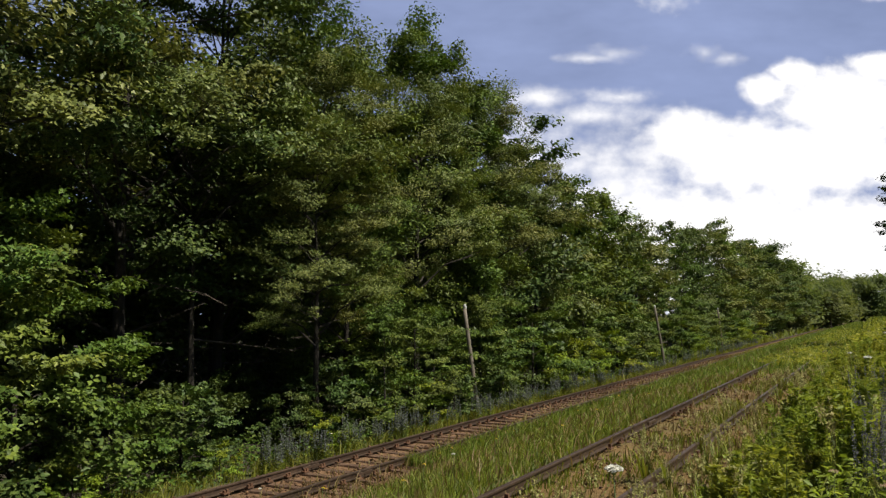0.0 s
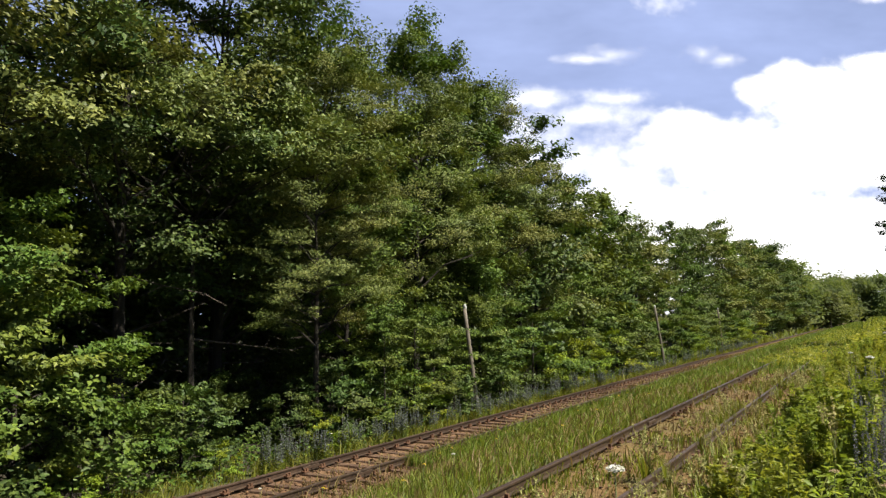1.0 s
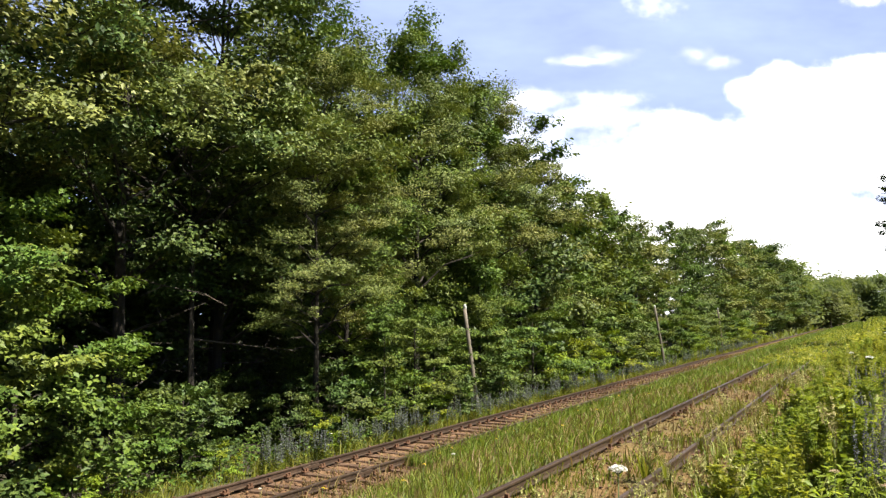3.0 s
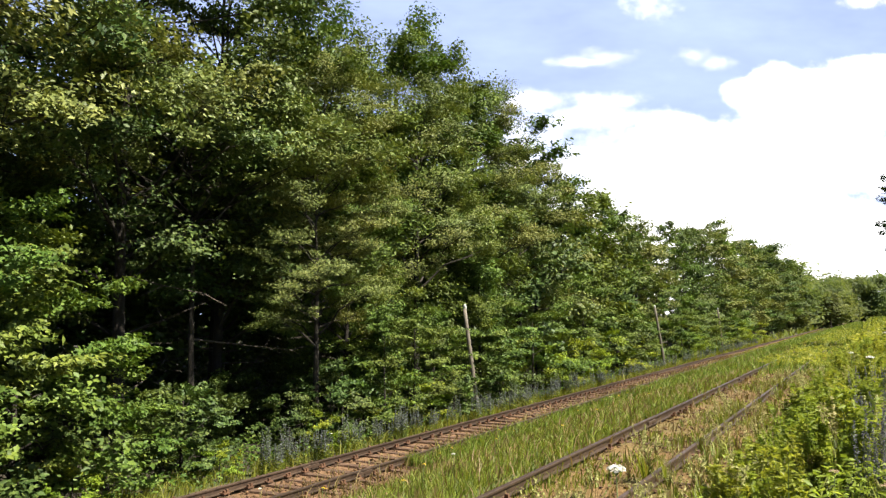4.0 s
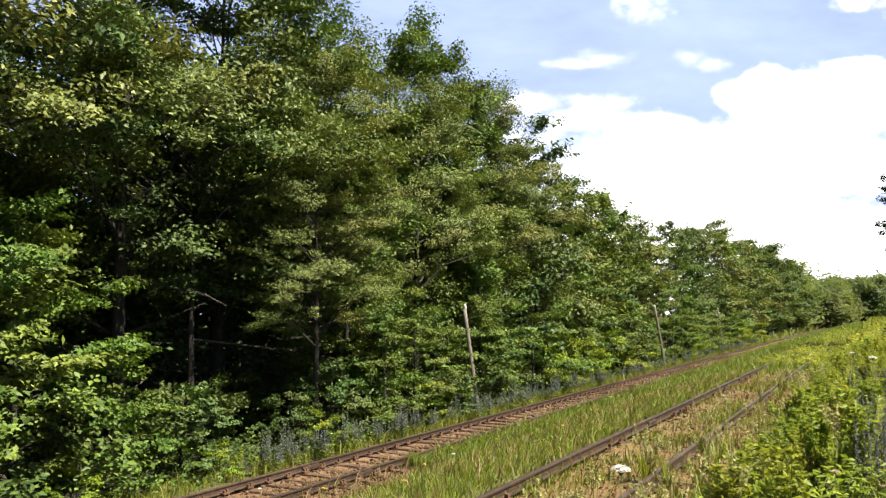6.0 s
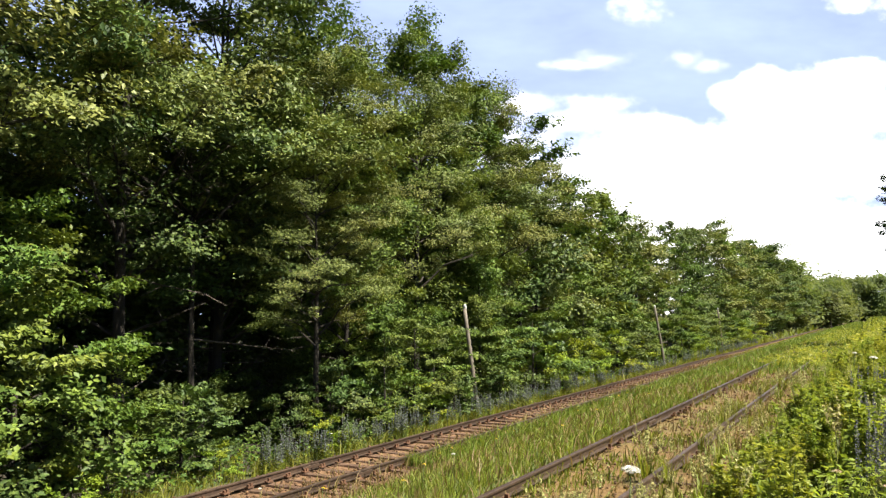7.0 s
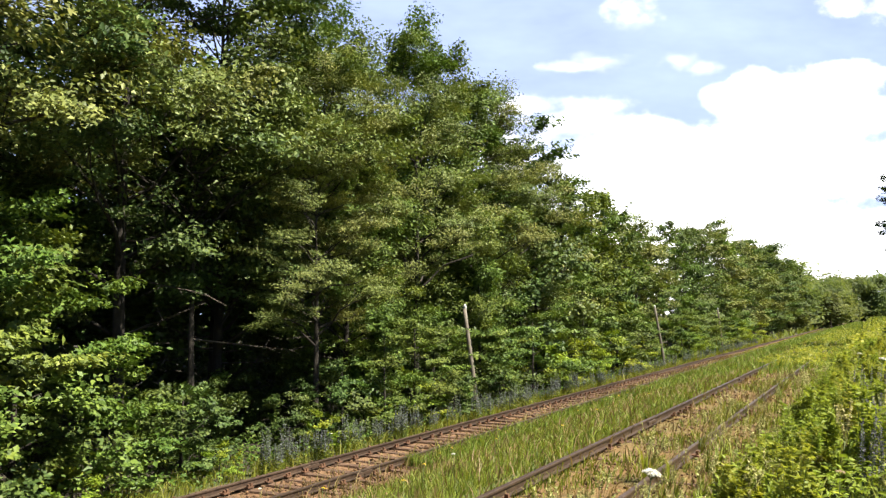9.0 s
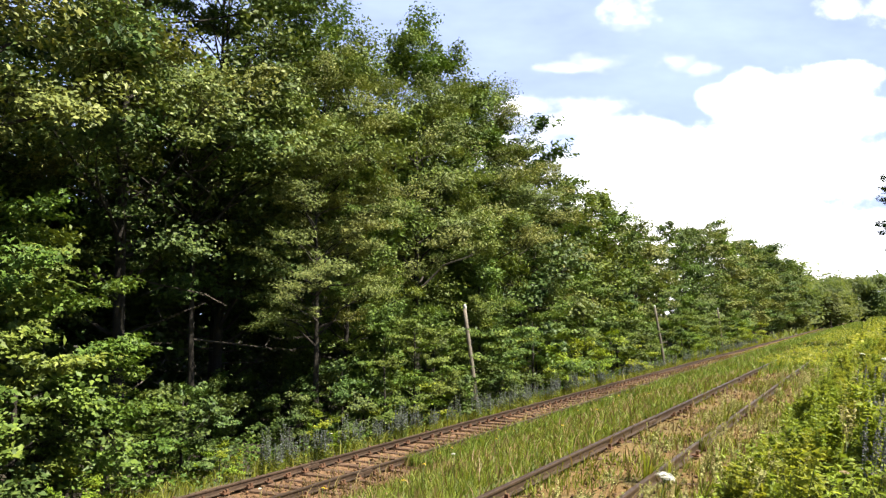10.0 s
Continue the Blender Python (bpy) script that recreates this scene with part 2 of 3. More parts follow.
def make_tree(name, seed, height, radius, base, limbs, twigs, per_twig, leaf, leaf_mat, label, bark=None, thick=0.2, clump=0.8, lean=0.03, category="tree", bare=0, top=0.6, flat=0.34):
    """A domed tree: a bent tapering trunk, boughs that reach the crown's rim, twigs and leaves."""
    bark = bark or BARK
    rng = np.random.default_rng(seed)
    ob = tagged(new(name), label, category)
    s = np.linspace(0, 1, 9)
    stem = height * 0.84
    path = np.stack([np.cumsum(rng.normal(0, lean, 9)) * height * 0.12 * s, np.cumsum(rng.normal(0, lean, 9)) * height * 0.12 * s, s * stem], 1)
    path[0] = (0, 0, -0.15)
    b = Buf()
    tube(b, path, thick * (1 - 0.93 * s) + 0.012 + 0.35 * thick * np.exp(-s * 30), 8)
    part("trunk", b.mesh("trunk", bark, True), ob)
    twigwood = Buf()
    mid = base + (height - base) * (1 - top)
    for k in range(limbs):
        q = (k + 0.5) / limbs
        u = -0.92 + 1.90 * q ** 0.82 + rng.normal(0, 0.05)
        u = min(max(u, -0.95), 0.97)
        around = math.sqrt(1 - abs(u) ** (2.6 if u < 0 else 2.0))
        a = k * 2.399963 + rng.normal(0, 0.25)
        r = radius * around * rng.uniform(0.72, 1.12)
        z = mid + u * ((height - mid) if u > 0 else (mid - base)) * rng.uniform(0.93, 1.03)
        z0 = min(max(z - 0.15 * r - 0.5 * r * rng.random() - 0.06 * height * max(u, 0), 0.25), stem * 0.93)
        f = min(max(z0 / stem * 8, 0), 7.999)
        i = int(f)
        p = path[i] + (path[i + 1] - path[i]) * (f - i)
        end = np.array([p[0] + r * math.cos(a), p[1] + r * math.sin(a), max(z, 0.2)])
        wood, green = limb_meshes(rng, twigwood, p, end - p, twigs, per_twig, leaf, leaf_mat, bark, thick * 0.34 * (1.1 - 0.75 * q), clump, flat)
        lb = part("limb", wood, ob, at=Matrix.Translation(p))
        tagged(part("foliage", green, lb), kind="stuff")
    if leaf < 0.42:
        tagged(part("twig_growth", twigwood.mesh("twig_growth", bark), ob), kind="stuff")
    for k in range(bare):
        b = Buf()
        a, z = rng.uniform(0, 6.28), rng.uniform(1.2, base + 2.5)
        s3 = np.linspace(0, 1, 5)[:, None]
        end = np.array([math.cos(a), math.sin(a), rng.uniform(-0.2, 0.35)]) * rng.uniform(1.6, 3.4)
        tube(b, s3 * end + rng.normal(0, 0.06, (5, 3)) * s3, 0.03 * (1.05 - s3[:, 0]), 4)
        for j in range(5):
            p0 = end * rng.uniform(0.3, 0.9)
            p1 = p0 + rng.normal(0, 0.4, 3) * [1, 1, 0.6] + end * 0.12
            tube(b, np.stack([p0, (p0 + p1) / 2, p1]), np.array([0.014, 0.01, 0.005]), 3)
        part("bare_limb", b.mesh("bare_limb", DEADWOOD), ob, "leafless grey dead limb", Matrix.Translation((0, 0, z)))
    return ob


def ground_z(x, y):
    base = np.interp(x, GX, GZ)
    return base


GX = [-4000, -60, -20, -15, -13, -12.4, -9.3, -8.8, -5.4, -4.9, -2.1, -1.2, -0.3, 6, 20, 4000]
GZ = [-0.5, -0.3, -0.3, -0.35, -0.2, -0.035, -0.035, 0.06, 1.05, 1.2, 1.2, 1.62, 2.0, 2.1, 1.7, 1.0]


def build_ground():
    xs = np.unique(np.concatenate([np.arange(-30, 12.01, 0.35), GX, [-2000, -800, -300, -120, 40, 100, 300, 900, 2200]]))
    ys = np.unique(np.concatenate([np.arange(-12, 60.01, 0.6), np.arange(60, 400, 10), [-900, -300, -100, -40, -20, 600, 1000, 2000, 4200]]))
    X, Y = np.meshgrid(xs, ys, indexing="ij")
    Z = np.interp(X, GX, GZ)
    lump = np.array([[noise.noise((float(x) * 0.9, float(y) * 0.9, 0)) + 0.6 * noise.noise((float(x) * 2.7, float(y) * 2.7, 4)) for y in ys] for x in xs])
    Z = Z + lump * 0.035 - 0.015
    n, m = len(xs), len(ys)
    idx = np.arange(n * m).reshape(n, m)
    a, b, c, d = idx[:-1, :-1].ravel(), idx[1:, :-1].ravel(), idx[1:, 1:].ravel(), idx[:-1, 1:].ravel()
    tris = np.concatenate([np.stack([a, b, c], 1), np.stack([a, c, d], 1)])
    me = tri_mesh("ground", np.stack([X, Y, Z], -1).reshape(-1, 3), tris, True)
    me.materials.append(GROUND)
    tagged(new("ground", me), "uneven soil, gravel and grass bank beside the railway", "ground", kind="structure")


build_ground()

# ---- clouds: soft white sheets far behind everything, drifting ----
FAR = 3200.0
PX = FAR * math.tan(radians(30)) / 784


def cloud_material(name, blobs, seed, edge=0.34, tear=0.55, grey=0.0):
    """A soft cloud: overlapping puffs with torn edges, thin at the rim."""
    m, nt, bsdf, out = material(name)
    nt.nodes.remove(bsdf)
    coord = nt.nodes.new("ShaderNodeTexCoord").outputs["Object"]
    shift = node(nt, "ShaderNodeMapping", Location=(seed * 7.3, seed * 3.1, 0.0), Scale=(0.020 / PX, 0.026 / PX, 1))
    nt.links.new(coord, shift.inputs[0])
    lump = fractal(nt, 1.0, 6.0, shift.outputs[0], 0.52)
    sep = nt.nodes.new("ShaderNodeSeparateXYZ")
    nt.links.new(coord, sep.inputs[0])
    field = None
    for cx, cy, rx, ry in blobs:
        ax = calc(nt, "DIVIDE", calc(nt, "SUBTRACT", sep.outputs[0], cx * PX), rx * PX)
        ay = calc(nt, "DIVIDE", calc(nt, "SUBTRACT", sep.outputs[1], cy * PX), ry * PX)
        d = calc(nt, "SUBTRACT", 1.0, calc(nt, "SQRT", calc(nt, "ADD", calc(nt, "MULTIPLY", ax, ax), calc(nt, "MULTIPLY", ay, ay))))
        field = d if field is None else calc(nt, "SMOOTH_MAX", field, d, 0.15)
    field = calc(nt, "ADD", field, calc(nt, "MULTIPLY_ADD", lump, tear * 2, -tear))
    fade = node(nt, "ShaderNodeMapRange", **{"From Min": 0.0, "From Max": edge})
    fade.interpolation_type = "SMOOTHSTEP"
    nt.links.new(field, fade.inputs[0])
    em = node(nt, "ShaderNodeEmission", Color=(1.0, 0.985, 0.985, 1), Strength=1.0)
    tr = nt.nodes.new("ShaderNodeBsdfTransparent")
    mx = nt.nodes.new("ShaderNodeMixShader")
    nt.links.new(fade.outputs[0], mx.inputs[0])
    nt.links.new(tr.outputs[0], mx.inputs[1])
    nt.links.new(em.outputs[0], mx.inputs[2])
    nt.links.new(mx.outputs[0], out.inputs["Surface"])
    return m


def cloud(px, py, half_w, half_h, blobs, seed, label, depth=0.0, **kw):
    """px, py: its middle as seen from the line, at the clip's start."""
    bm = bmesh.new()
    w, h = half_w * PX, half_h * PX
    bm.faces.new([bm.verts.new(c) for c in ((-w, -h, 0), (w, -h, 0), (w, h, 0), (-w, h, 0))])
    ob = new("cloud", bm_mesh("cloud", bm, cloud_material("cloud_white", blobs, seed, **kw)))
    ob.matrix_basis = CAM_POSE @ Matrix.Translation(((px - 784) * PX, (441 - py) * PX, -FAR - depth))
    return tagged(ob, label, "cloud", kind="structure")


CLOUDS = [
    (cloud(1440, 318, 520, 330, [(70, 140, 180, 88), (-75, 165, 58, 36), (-20, 195, 60, 32), (140, 205, 90, 36), (-210, 78, 105, 66), (-20, 40, 340, 95), (-120, -130, 620, 170)], 1,
           "huge bright white cumulus bank low over the horizon", 60, edge=0.55, tear=0.45), (-75, 18)),
    (cloud(1010, 330, 420, 320, [(-50, 166, 110, 32), (100, 168, 90, 22), (60, 136, 180, 34), (-90, 70, 150, 120), (70, 40, 210, 110), (60, -20, 260, 110), (0, -120, 420, 170)], 2,
           "thin white cloud layer reaching down behind the trees", 120, edge=1.5, tear=0.8), (-45, 17)),
    (cloud(1072, 98, 170, 70, [(20, 4, 60, 22), (-30, -6, 80, 14)], 3, "small wispy white cloud", 0, edge=1.9, tear=1.0), (-33, 17)),
    (cloud(1262, 96, 150, 70, [(-14, 2, 46, 20), (26, -7, 52, 16)], 4, "small white cloud scrap", 0, edge=1.8, tear=1.0), (-46, 17)),
    (cloud(1182, -10, 130, 80, [(0, 0, 54, 44)], 5, "small puffy white cloud", 0, edge=1.5, tear=1.1), (-66, 32)),
    (cloud(1552, -14, 200, 80, [(0, 6, 70, 26), (70, 0, 70, 30)], 6, "small puffy white cloud", 0, edge=1.6, tear=1.2), (-62, 32)),
]

def haze():
    """High thin haze: a pale glowing veil, added before the blue to brighten it."""
    m, nt, bsdf, out = material("haze_veil")
    nt.nodes.remove(bsdf)
    coord = nt.nodes.new("ShaderNodeTexCoord").outputs["Object"]
    shift = node(nt, "ShaderNodeMapping", Scale=(0.0012, 0.0030, 1))
    nt.links.new(coord, shift.inputs[0])
    veil = node(nt, "ShaderNodeMapRange", **{"From Min": 0.3, "From Max": 0.75, "To Min": 0.62, "To Max": 0.88})
    nt.links.new(fractal(nt, 1.0, 4.0, shift.outputs[0]), veil.inputs[0])
    # the veil's own glow supplies most of the sky's brightness
    em = node(nt, "ShaderNodeEmission", Color=(0.50, 0.61, 1.0, 1), Strength=0.64)
    tr = nt.nodes.new("ShaderNodeBsdfTransparent")
    mx = nt.nodes.new("ShaderNodeMixShader")
    nt.links.new(veil.outputs[0], mx.inputs[0])
    nt.links.new(tr.outputs[0], mx.inputs[1])
    nt.links.new(em.outputs[0], mx.inputs[2])
    nt.links.new(mx.outputs[0], out.inputs["Surface"])
    bm = bmesh.new()
    bm.faces.new([bm.verts.new(c) for c in ((-2400, -900, 0), (2400, -900, 0), (2400, 1400, 0), (-2400, 1400, 0))])
    ob = new("backdrop", bm_mesh("backdrop", bm, m))
    ob.matrix_basis = CAM_POSE @ Matrix.Translation((0, 0, -FAR - 400))
    tagged(ob, "thin pale haze, a glowing sheet added to brighten the blue sky", "sky", kind="structure")


haze()

# ---- trees along the line ----
NEAR = [
    make_tree("broadleaf_tree", 11, 19, 4.3, 3.0, 36, 13, 104, 0.145, LEAF_OAK, "tall dark green broadleaf tree at the forest edge", bare=7, thick=0.17, clump=1.05),
    make_tree("broadleaf_tree", 12, 17, 3.9, 2.0, 34, 14, 110, 0.165, LEAF_MAPLE, "tall fresh green broadleaf tree at the forest edge", bare=3, thick=0.2, clump=1.05, flat=0.6),
    make_tree("broadleaf_tree", 13, 18, 4.1, 6.2, 34, 13, 128, 0.122, LEAF_ASH, "tall olive green broadleaf tree at the forest edge", bare=4, thick=0.2, clump=1.0),
]
MID = [
    make_tree("broadleaf_tree", 21, 15, 4.0, 0.8, 24, 11, 54, 0.27, LEAF_OAK, "dark green broadleaf tree beside the railway", clump=1.05, flat=0.5),
    make_tree("broadleaf_tree", 22, 14, 3.7, 0.6, 24, 11, 54, 0.26, LEAF_MAPLE, "green broadleaf tree beside the railway", clump=1.05, flat=0.5),
    make_tree("broadleaf_tree", 23, 15, 3.8, 0.8, 24, 11, 54, 0.26, LEAF_ASH, "olive green broadleaf tree beside the railway", clump=1.05, flat=0.5),
]
SPREAD = make_tree("broadleaf_tree", 15, 10.6, 5.4, 7.4, 22, 13, 100, 0.14, LEAF_ASH, "broad spreading tree with layered yellow-green boughs", bare=2, thick=0.11, clump=1.0, top=0.45, flat=0.3)
DEEP = make_tree("broadleaf_tree", 24, 15, 4.0, 3.0, 8, 18, 44, 0.42, LEAF_OAK, "dark broadleaf tree inside the forest", clump=1.6, flat=0.6)
# far trees: their pale leaf colour stands in for haze in the air
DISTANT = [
    make_tree("broadleaf_tree", 31, 14, 4.4, 0.3, 6, 21, 32, 0.66, LEAF_FAR_HAZE, "distant green broadleaf tree", clump=2.6, flat=0.9),
    make_tree("broadleaf_tree", 32, 13, 3.8, 0.3, 6, 21, 32, 0.62, LEAF_FAR_HAZE, "distant green broadleaf tree with haze in its leaf colour", clump=2.4, flat=0.9),
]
SHRUBS = [
    make_tree("shrub", 41, 4.2, 1.9, 0.15, 12, 10, 46, 0.138, LEAF_MAPLE, "leafy green shrub at the foot of the forest", thick=0.05, clump=0.55, category="shrub"),
    make_tree("shrub", 42, 3.4, 1.8, 0.1, 12, 10, 36, 0.155, LEAF_OAK, "dense dark green shrub at the foot of the forest", thick=0.05, clump=0.5, category="shrub"),
    make_tree("shrub", 43, 2.2, 1.4, 0.05, 9, 9, 40, 0.12, LEAF_LIME, "bright yellow-green shrub beside the railway", thick=0.04, clump=0.4, category="shrub"),
    make_tree("sapling", 44, 7.2, 2.2, 0.5, 16, 11, 62, 0.138, LEAF_MAPLE, "young fresh green sapling with broad layered leaves", thick=0.08, clump=0.6, category="sapling"),
]
USED = set()
SWAY = []


def put(src, x, y, turn, scale=1.0, squash=1.0, group=""):
    """Stands a tree or shrub on the ground; the first one of a kind is the original itself."""
    z = float(ground_z(x, y))
    m = pose(x, y, z, 0, 0, turn) @ Matrix.Diagonal((scale * squash, scale * squash, scale, 1))
    if src.name not in USED:
        USED.add(src.name)
        src.matrix_basis = m
        ob = src
    else:
        ob = copy_thing(src, m @ Matrix.Diagonal([1 / v for v in src.scale] + [1]))
    if group:
        ob["group"] = group
    SWAY.append((ob, x, y, turn, z))
    return ob


EDGE = "trees along the forest edge"
rng = np.random.default_rng(5)
# kind, x, y, turn, height
for kind, x, y, turn, h in (
        (2, -16.8, 8.2, 20, 20.0), (0, -18.2, 14.2, 200, 21.0), (0, -20.2, 19.6, 75, 20.5), (0, -18.6, 18.2, 30, 18.6),
        (2, -16.4, 20.6, 140, 13.0), (2, -14.7, 18.4, 260, 9.4), (1, -15.7, 21.2, 40, 9.6), (1, -19.0, 24.2, 215, 16.0), (2, -16.2, 26.6, 300, 13.8), (1, -18.6, 28.9, 160, 17.0), (1, -18.4, 32.2, 10, 17.2),
        (2, -17.0, 33.4, 250, 15.2), (0, -18.6, 36.2, 310, 16.2), (1, -16.2, 30.0, 120, 9.0), (2, -16.6, 38.0, 60, 12.4)):
    src = NEAR[kind]
    put(src, x, y, turn, h / (19, 17, 18)[kind], 1.0, EDGE)
put(SPREAD, -17.2, 15.9, 80, 1.0, 1.0, EDGE)
PROF_Y = [36, 41.5, 48, 58, 66, 75, 82, 89, 97, 107, 117, 130, 148, 165, 180]
PROF_H = [15.0, 13.9, 12.9, 12.4, 12.1, 11.8, 13.3, 14.3, 14.5, 14.2, 14.4, 15.1, 16.0, 15.6, 14.4]
y = 39.5
k = 0
while y < 182:
    h = float(np.interp(y, PROF_Y, PROF_H)) * (0.97 + 0.06 * rng.random())
    src = MID[(k * 2 + k // 3) % 3]
    put(src, -17.8 + rng.uniform(-0.8, 0.8), y, rng.uniform(0, 360), h / (15, 14, 15)[MID.index(src)], rng.uniform(0.95, 1.15), EDGE)
    y += 3.7 + 0.022 * y + rng.uniform(-0.5, 0.6)
    k += 1
# deeper rows
for row, (dx, step, h0) in enumerate(((-24.0, 4.6, 15.0), (-29.0, 8.4, 15.5))):
    y = 2.0 + row * 3
    while y < 90:
        h = min(h0, float(np.interp(y, [30, 60, 90], [15.5, 12, 11])))
        put(DEEP, dx + rng.uniform(-1, 1), y, rng.uniform(0, 360), h / 15 * rng.uniform(0.9, 1.05), 1.05, "trees inside the forest")
        y += step + rng.uniform(-0.9, 0.9)
# undergrowth at the foot of the forest
for i in range(46):
    y = 3.5 + i * 1.15 + (i ** 1.9) * 0.035 + rng.uniform(-0.4, 0.4)
    src = SHRUBS[(0, 1, 0, 3, 1, 0, 2)[i % 7]]
    big = src is SHRUBS[3]
    if 10.8 < y < 19.5:
        put(SHRUBS[i % 2], (-14.7 if y < 13.6 else -17.6) + rng.uniform(-0.4, 0.4), y, rng.uniform(0, 360), rng.uniform(0.55, 0.72) if y < 13.6 else rng.uniform(0.36, 0.5), 1.2, "shrubs along the forest edge")
        continue
    put(src, (-16.0 if big else -14.9) + rng.uniform(-0.7, 0.5), y, rng.uniform(0, 360), rng.uniform(0.8, 1.15), 1.1, "shrubs along the forest edge")
for x, y, s in ((-13.5, 9.6, 0.42), (-13.7, 17.6, 0.5), (-14.2, 38.0, 1.3), (-14.1, 41.0, 1.1), (-14.4, 47.0, 1.25), (-13.5, 13.4, 0.36), (-13.6, 20.6, 0.45), (-14.0, 68.0, 1.2), (-13.6, 92.0, 1.3), (-13.4, 104.0, 1.4)):
    put(SHRUBS[2], x, y, x * 300 + y * 40, s, 1.0, "shrubs along the forest edge")
for x, y, s in ((-18.0, 18.7, 0.6), (-18.0, 16.6, 0.55), (-17.4, 20.4, 0.7), (-13.5, 24.9, 0.55), (-13.3, 28.4, 0.45), (-15.8, 14.3, 0.5), (-16.4, 15.6, 0.62), (-14.2, 18.5, 0.62), (-14.5, 17.0, 0.5), (-14.6, 19.6, 0.75)):
    put(SHRUBS[1], x, y, x * 300 + y * 40, s, 1.0, "shrubs along the forest edge")
# tall young trees leaning out at the near end
for x, y, s in ((-14.6, 8.4, 0.9), (-15.0, 9.3, 0.84), (-15.0, 6.8, 1.05), (-13.8, 22.6, 0.6), (-13.8, 20.8, 0.52), (-14.2, 24.6, 0.55), (-14.9, 29.8, 0.95)):
    put(SHRUBS[3], x, y, y * 77, s, 1.05, "shrubs along the forest edge")
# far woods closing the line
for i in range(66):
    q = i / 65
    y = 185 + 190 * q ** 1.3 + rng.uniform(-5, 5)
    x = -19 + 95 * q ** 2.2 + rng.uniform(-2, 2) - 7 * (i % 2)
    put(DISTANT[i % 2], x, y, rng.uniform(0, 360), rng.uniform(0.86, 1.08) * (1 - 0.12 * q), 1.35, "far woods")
put(MID[0], -16.4, 140, 30, 16.4 / 15, 1.35, EDGE)
# undergrowth deep in the forest
def understory():
    r = np.random.default_rng(77)
    b = Buf()
    for k in range(3000):
        c = np.array([r.uniform(-54, -24), r.uniform(0, 100), 0])
        c[2] = r.uniform(0.2, 2.2) if r.random() < 0.25 else r.uniform(2, 13)
        leaves(b, r, c + r.normal(0, 0.85, (24, 3)) * [1, 1, 0.7], 0.62, None, 0.3, 0.6)
    for k in range(1500):
        c = np.array([r.uniform(-25, -20.2), r.uniform(6, 36), r.uniform(0.3, 8.5)])
        leaves(b, r, c + r.normal(0, 0.5, (26, 3)) * [1, 1, 0.5], 0.24, None, 0.3, 0.6)
    tagged(new("woodland_understory", b.mesh("woodland_understory", LEAF_OAK)), "shaded green undergrowth inside the forest", "undergrowth", kind="stuff")


understory()
# tree and bush on the other side
RIGHT = make_tree("dark_tree", 51, 12.6, 3.6, 5.0, 16, 11, 34, 0.26, LEAF_CONE, "dark green tree on the open side of the railway", thick=0.16, clump=0.9)
put(RIGHT, 3.75, 62, 40)
for x, y, s in ((1.6, 38, 0.75), (2.2, 27, 0.7), (1.9, 52, 0.9), (3.0, 70, 1.0)):
    put(SHRUBS[1], x, y, x * 91, s, 1.0, "bushes on the open side")

# ---- poles ----
def build_pole(x, y, height, lean, arm):
    ob = tagged(new("utility_pole"), "old weathered grey wooden line pole, leaning", "pole", "line poles")
    b = Buf()
    s = np.linspace(0, 1, 7)
    tube(b, np.stack([0.02 * np.sin(s * 5), 0.015 * np.sin(s * 7), s * (height + 0.4) - 0.4], 1), 0.105 - 0.03 * s, 10)
    part("shaft", b.mesh("shaft", POLE_WOOD, True), ob)
    b = Buf()
    tube(b, [(0, 0, height - 0.02), (0, 0, height + 0.05), (0, 0, height + 0.12), (0, 0, height + 0.18)], [0.05, 0.075, 0.06, 0.03], 8)
    part("insulator", b.mesh("insulator", PORCELAIN, True), ob, "white porcelain insulator")
    if arm:
        b = Buf()
        tube(b, [(-0.25, 0, height * 0.4), (0.1, 0, height * 0.41), (0.45, 0, height * 0.42)], [0.035, 0.035, 0.03], 6)
        part("cross_arm", b.mesh("cross_arm", POLE_WOOD), ob)
    ob.matrix_basis = pose(x, y, float(ground_z(x, y)), 0, -lean, 29)
    return ob


build_pole(-13.7, 27.15, 4.12, 6.5, False)
build_pole(-13.3, 56.2, 4.35, 8, True)
build_pole(-13.9, 84.0, 4.4, 5, False)

# ---- tracks ----
RAIL_LEN = 12.5


def rail_mesh(length):
    """Flat-bottom rail: foot, web and head with rounded corners."""
    prof = [(-0.0625, 0), (0.0625, 0), (0.0625, 0.011), (0.012, 0.028), (0.009, 0.10), (0.034, 0.116), (0.034, 0.142), (0.027, 0.15),
            (-0.027, 0.15), (-0.034, 0.142), (-0.034, 0.116), (-0.009, 0.10), (-0.012, 0.028), (-0.0625, 0.011)]
    bm = bmesh.new()
    ends = [[bm.verts.new((x, y, z)) for x, z in prof] for y in (0.004, length - 0.004)]
    for i in range(len(prof)):
        j = (i + 1) % len(prof)
        bm.faces.new((ends[0][i], ends[0][j], ends[1][j], ends[1][i]))
    bm.faces.new(ends[0][::-1])
    bm.faces.new(ends[1])
    return bm_mesh("rail", bm, RUST_DARK)


def block(sx, sy, sz, mat, name, bevel=0.01, seed=None):
    bm = bmesh.new()
    bmesh.ops.create_cube(bm, size=1.0)
    bmesh.ops.scale(bm, verts=bm.verts, vec=(sx, sy, sz))
    if bevel:
        bmesh.ops.bevel(bm, geom=bm.edges[:], offset=bevel, segments=1, affect="EDGES")
    if seed is not None:
        r = random.Random(seed)
        for v in bm.verts:
            v.co += Vector((r.uniform(-1, 1), r.uniform(-1, 1), r.uniform(-1, 1))) * bevel * 0.7
    return bm_mesh(name, bm, mat)


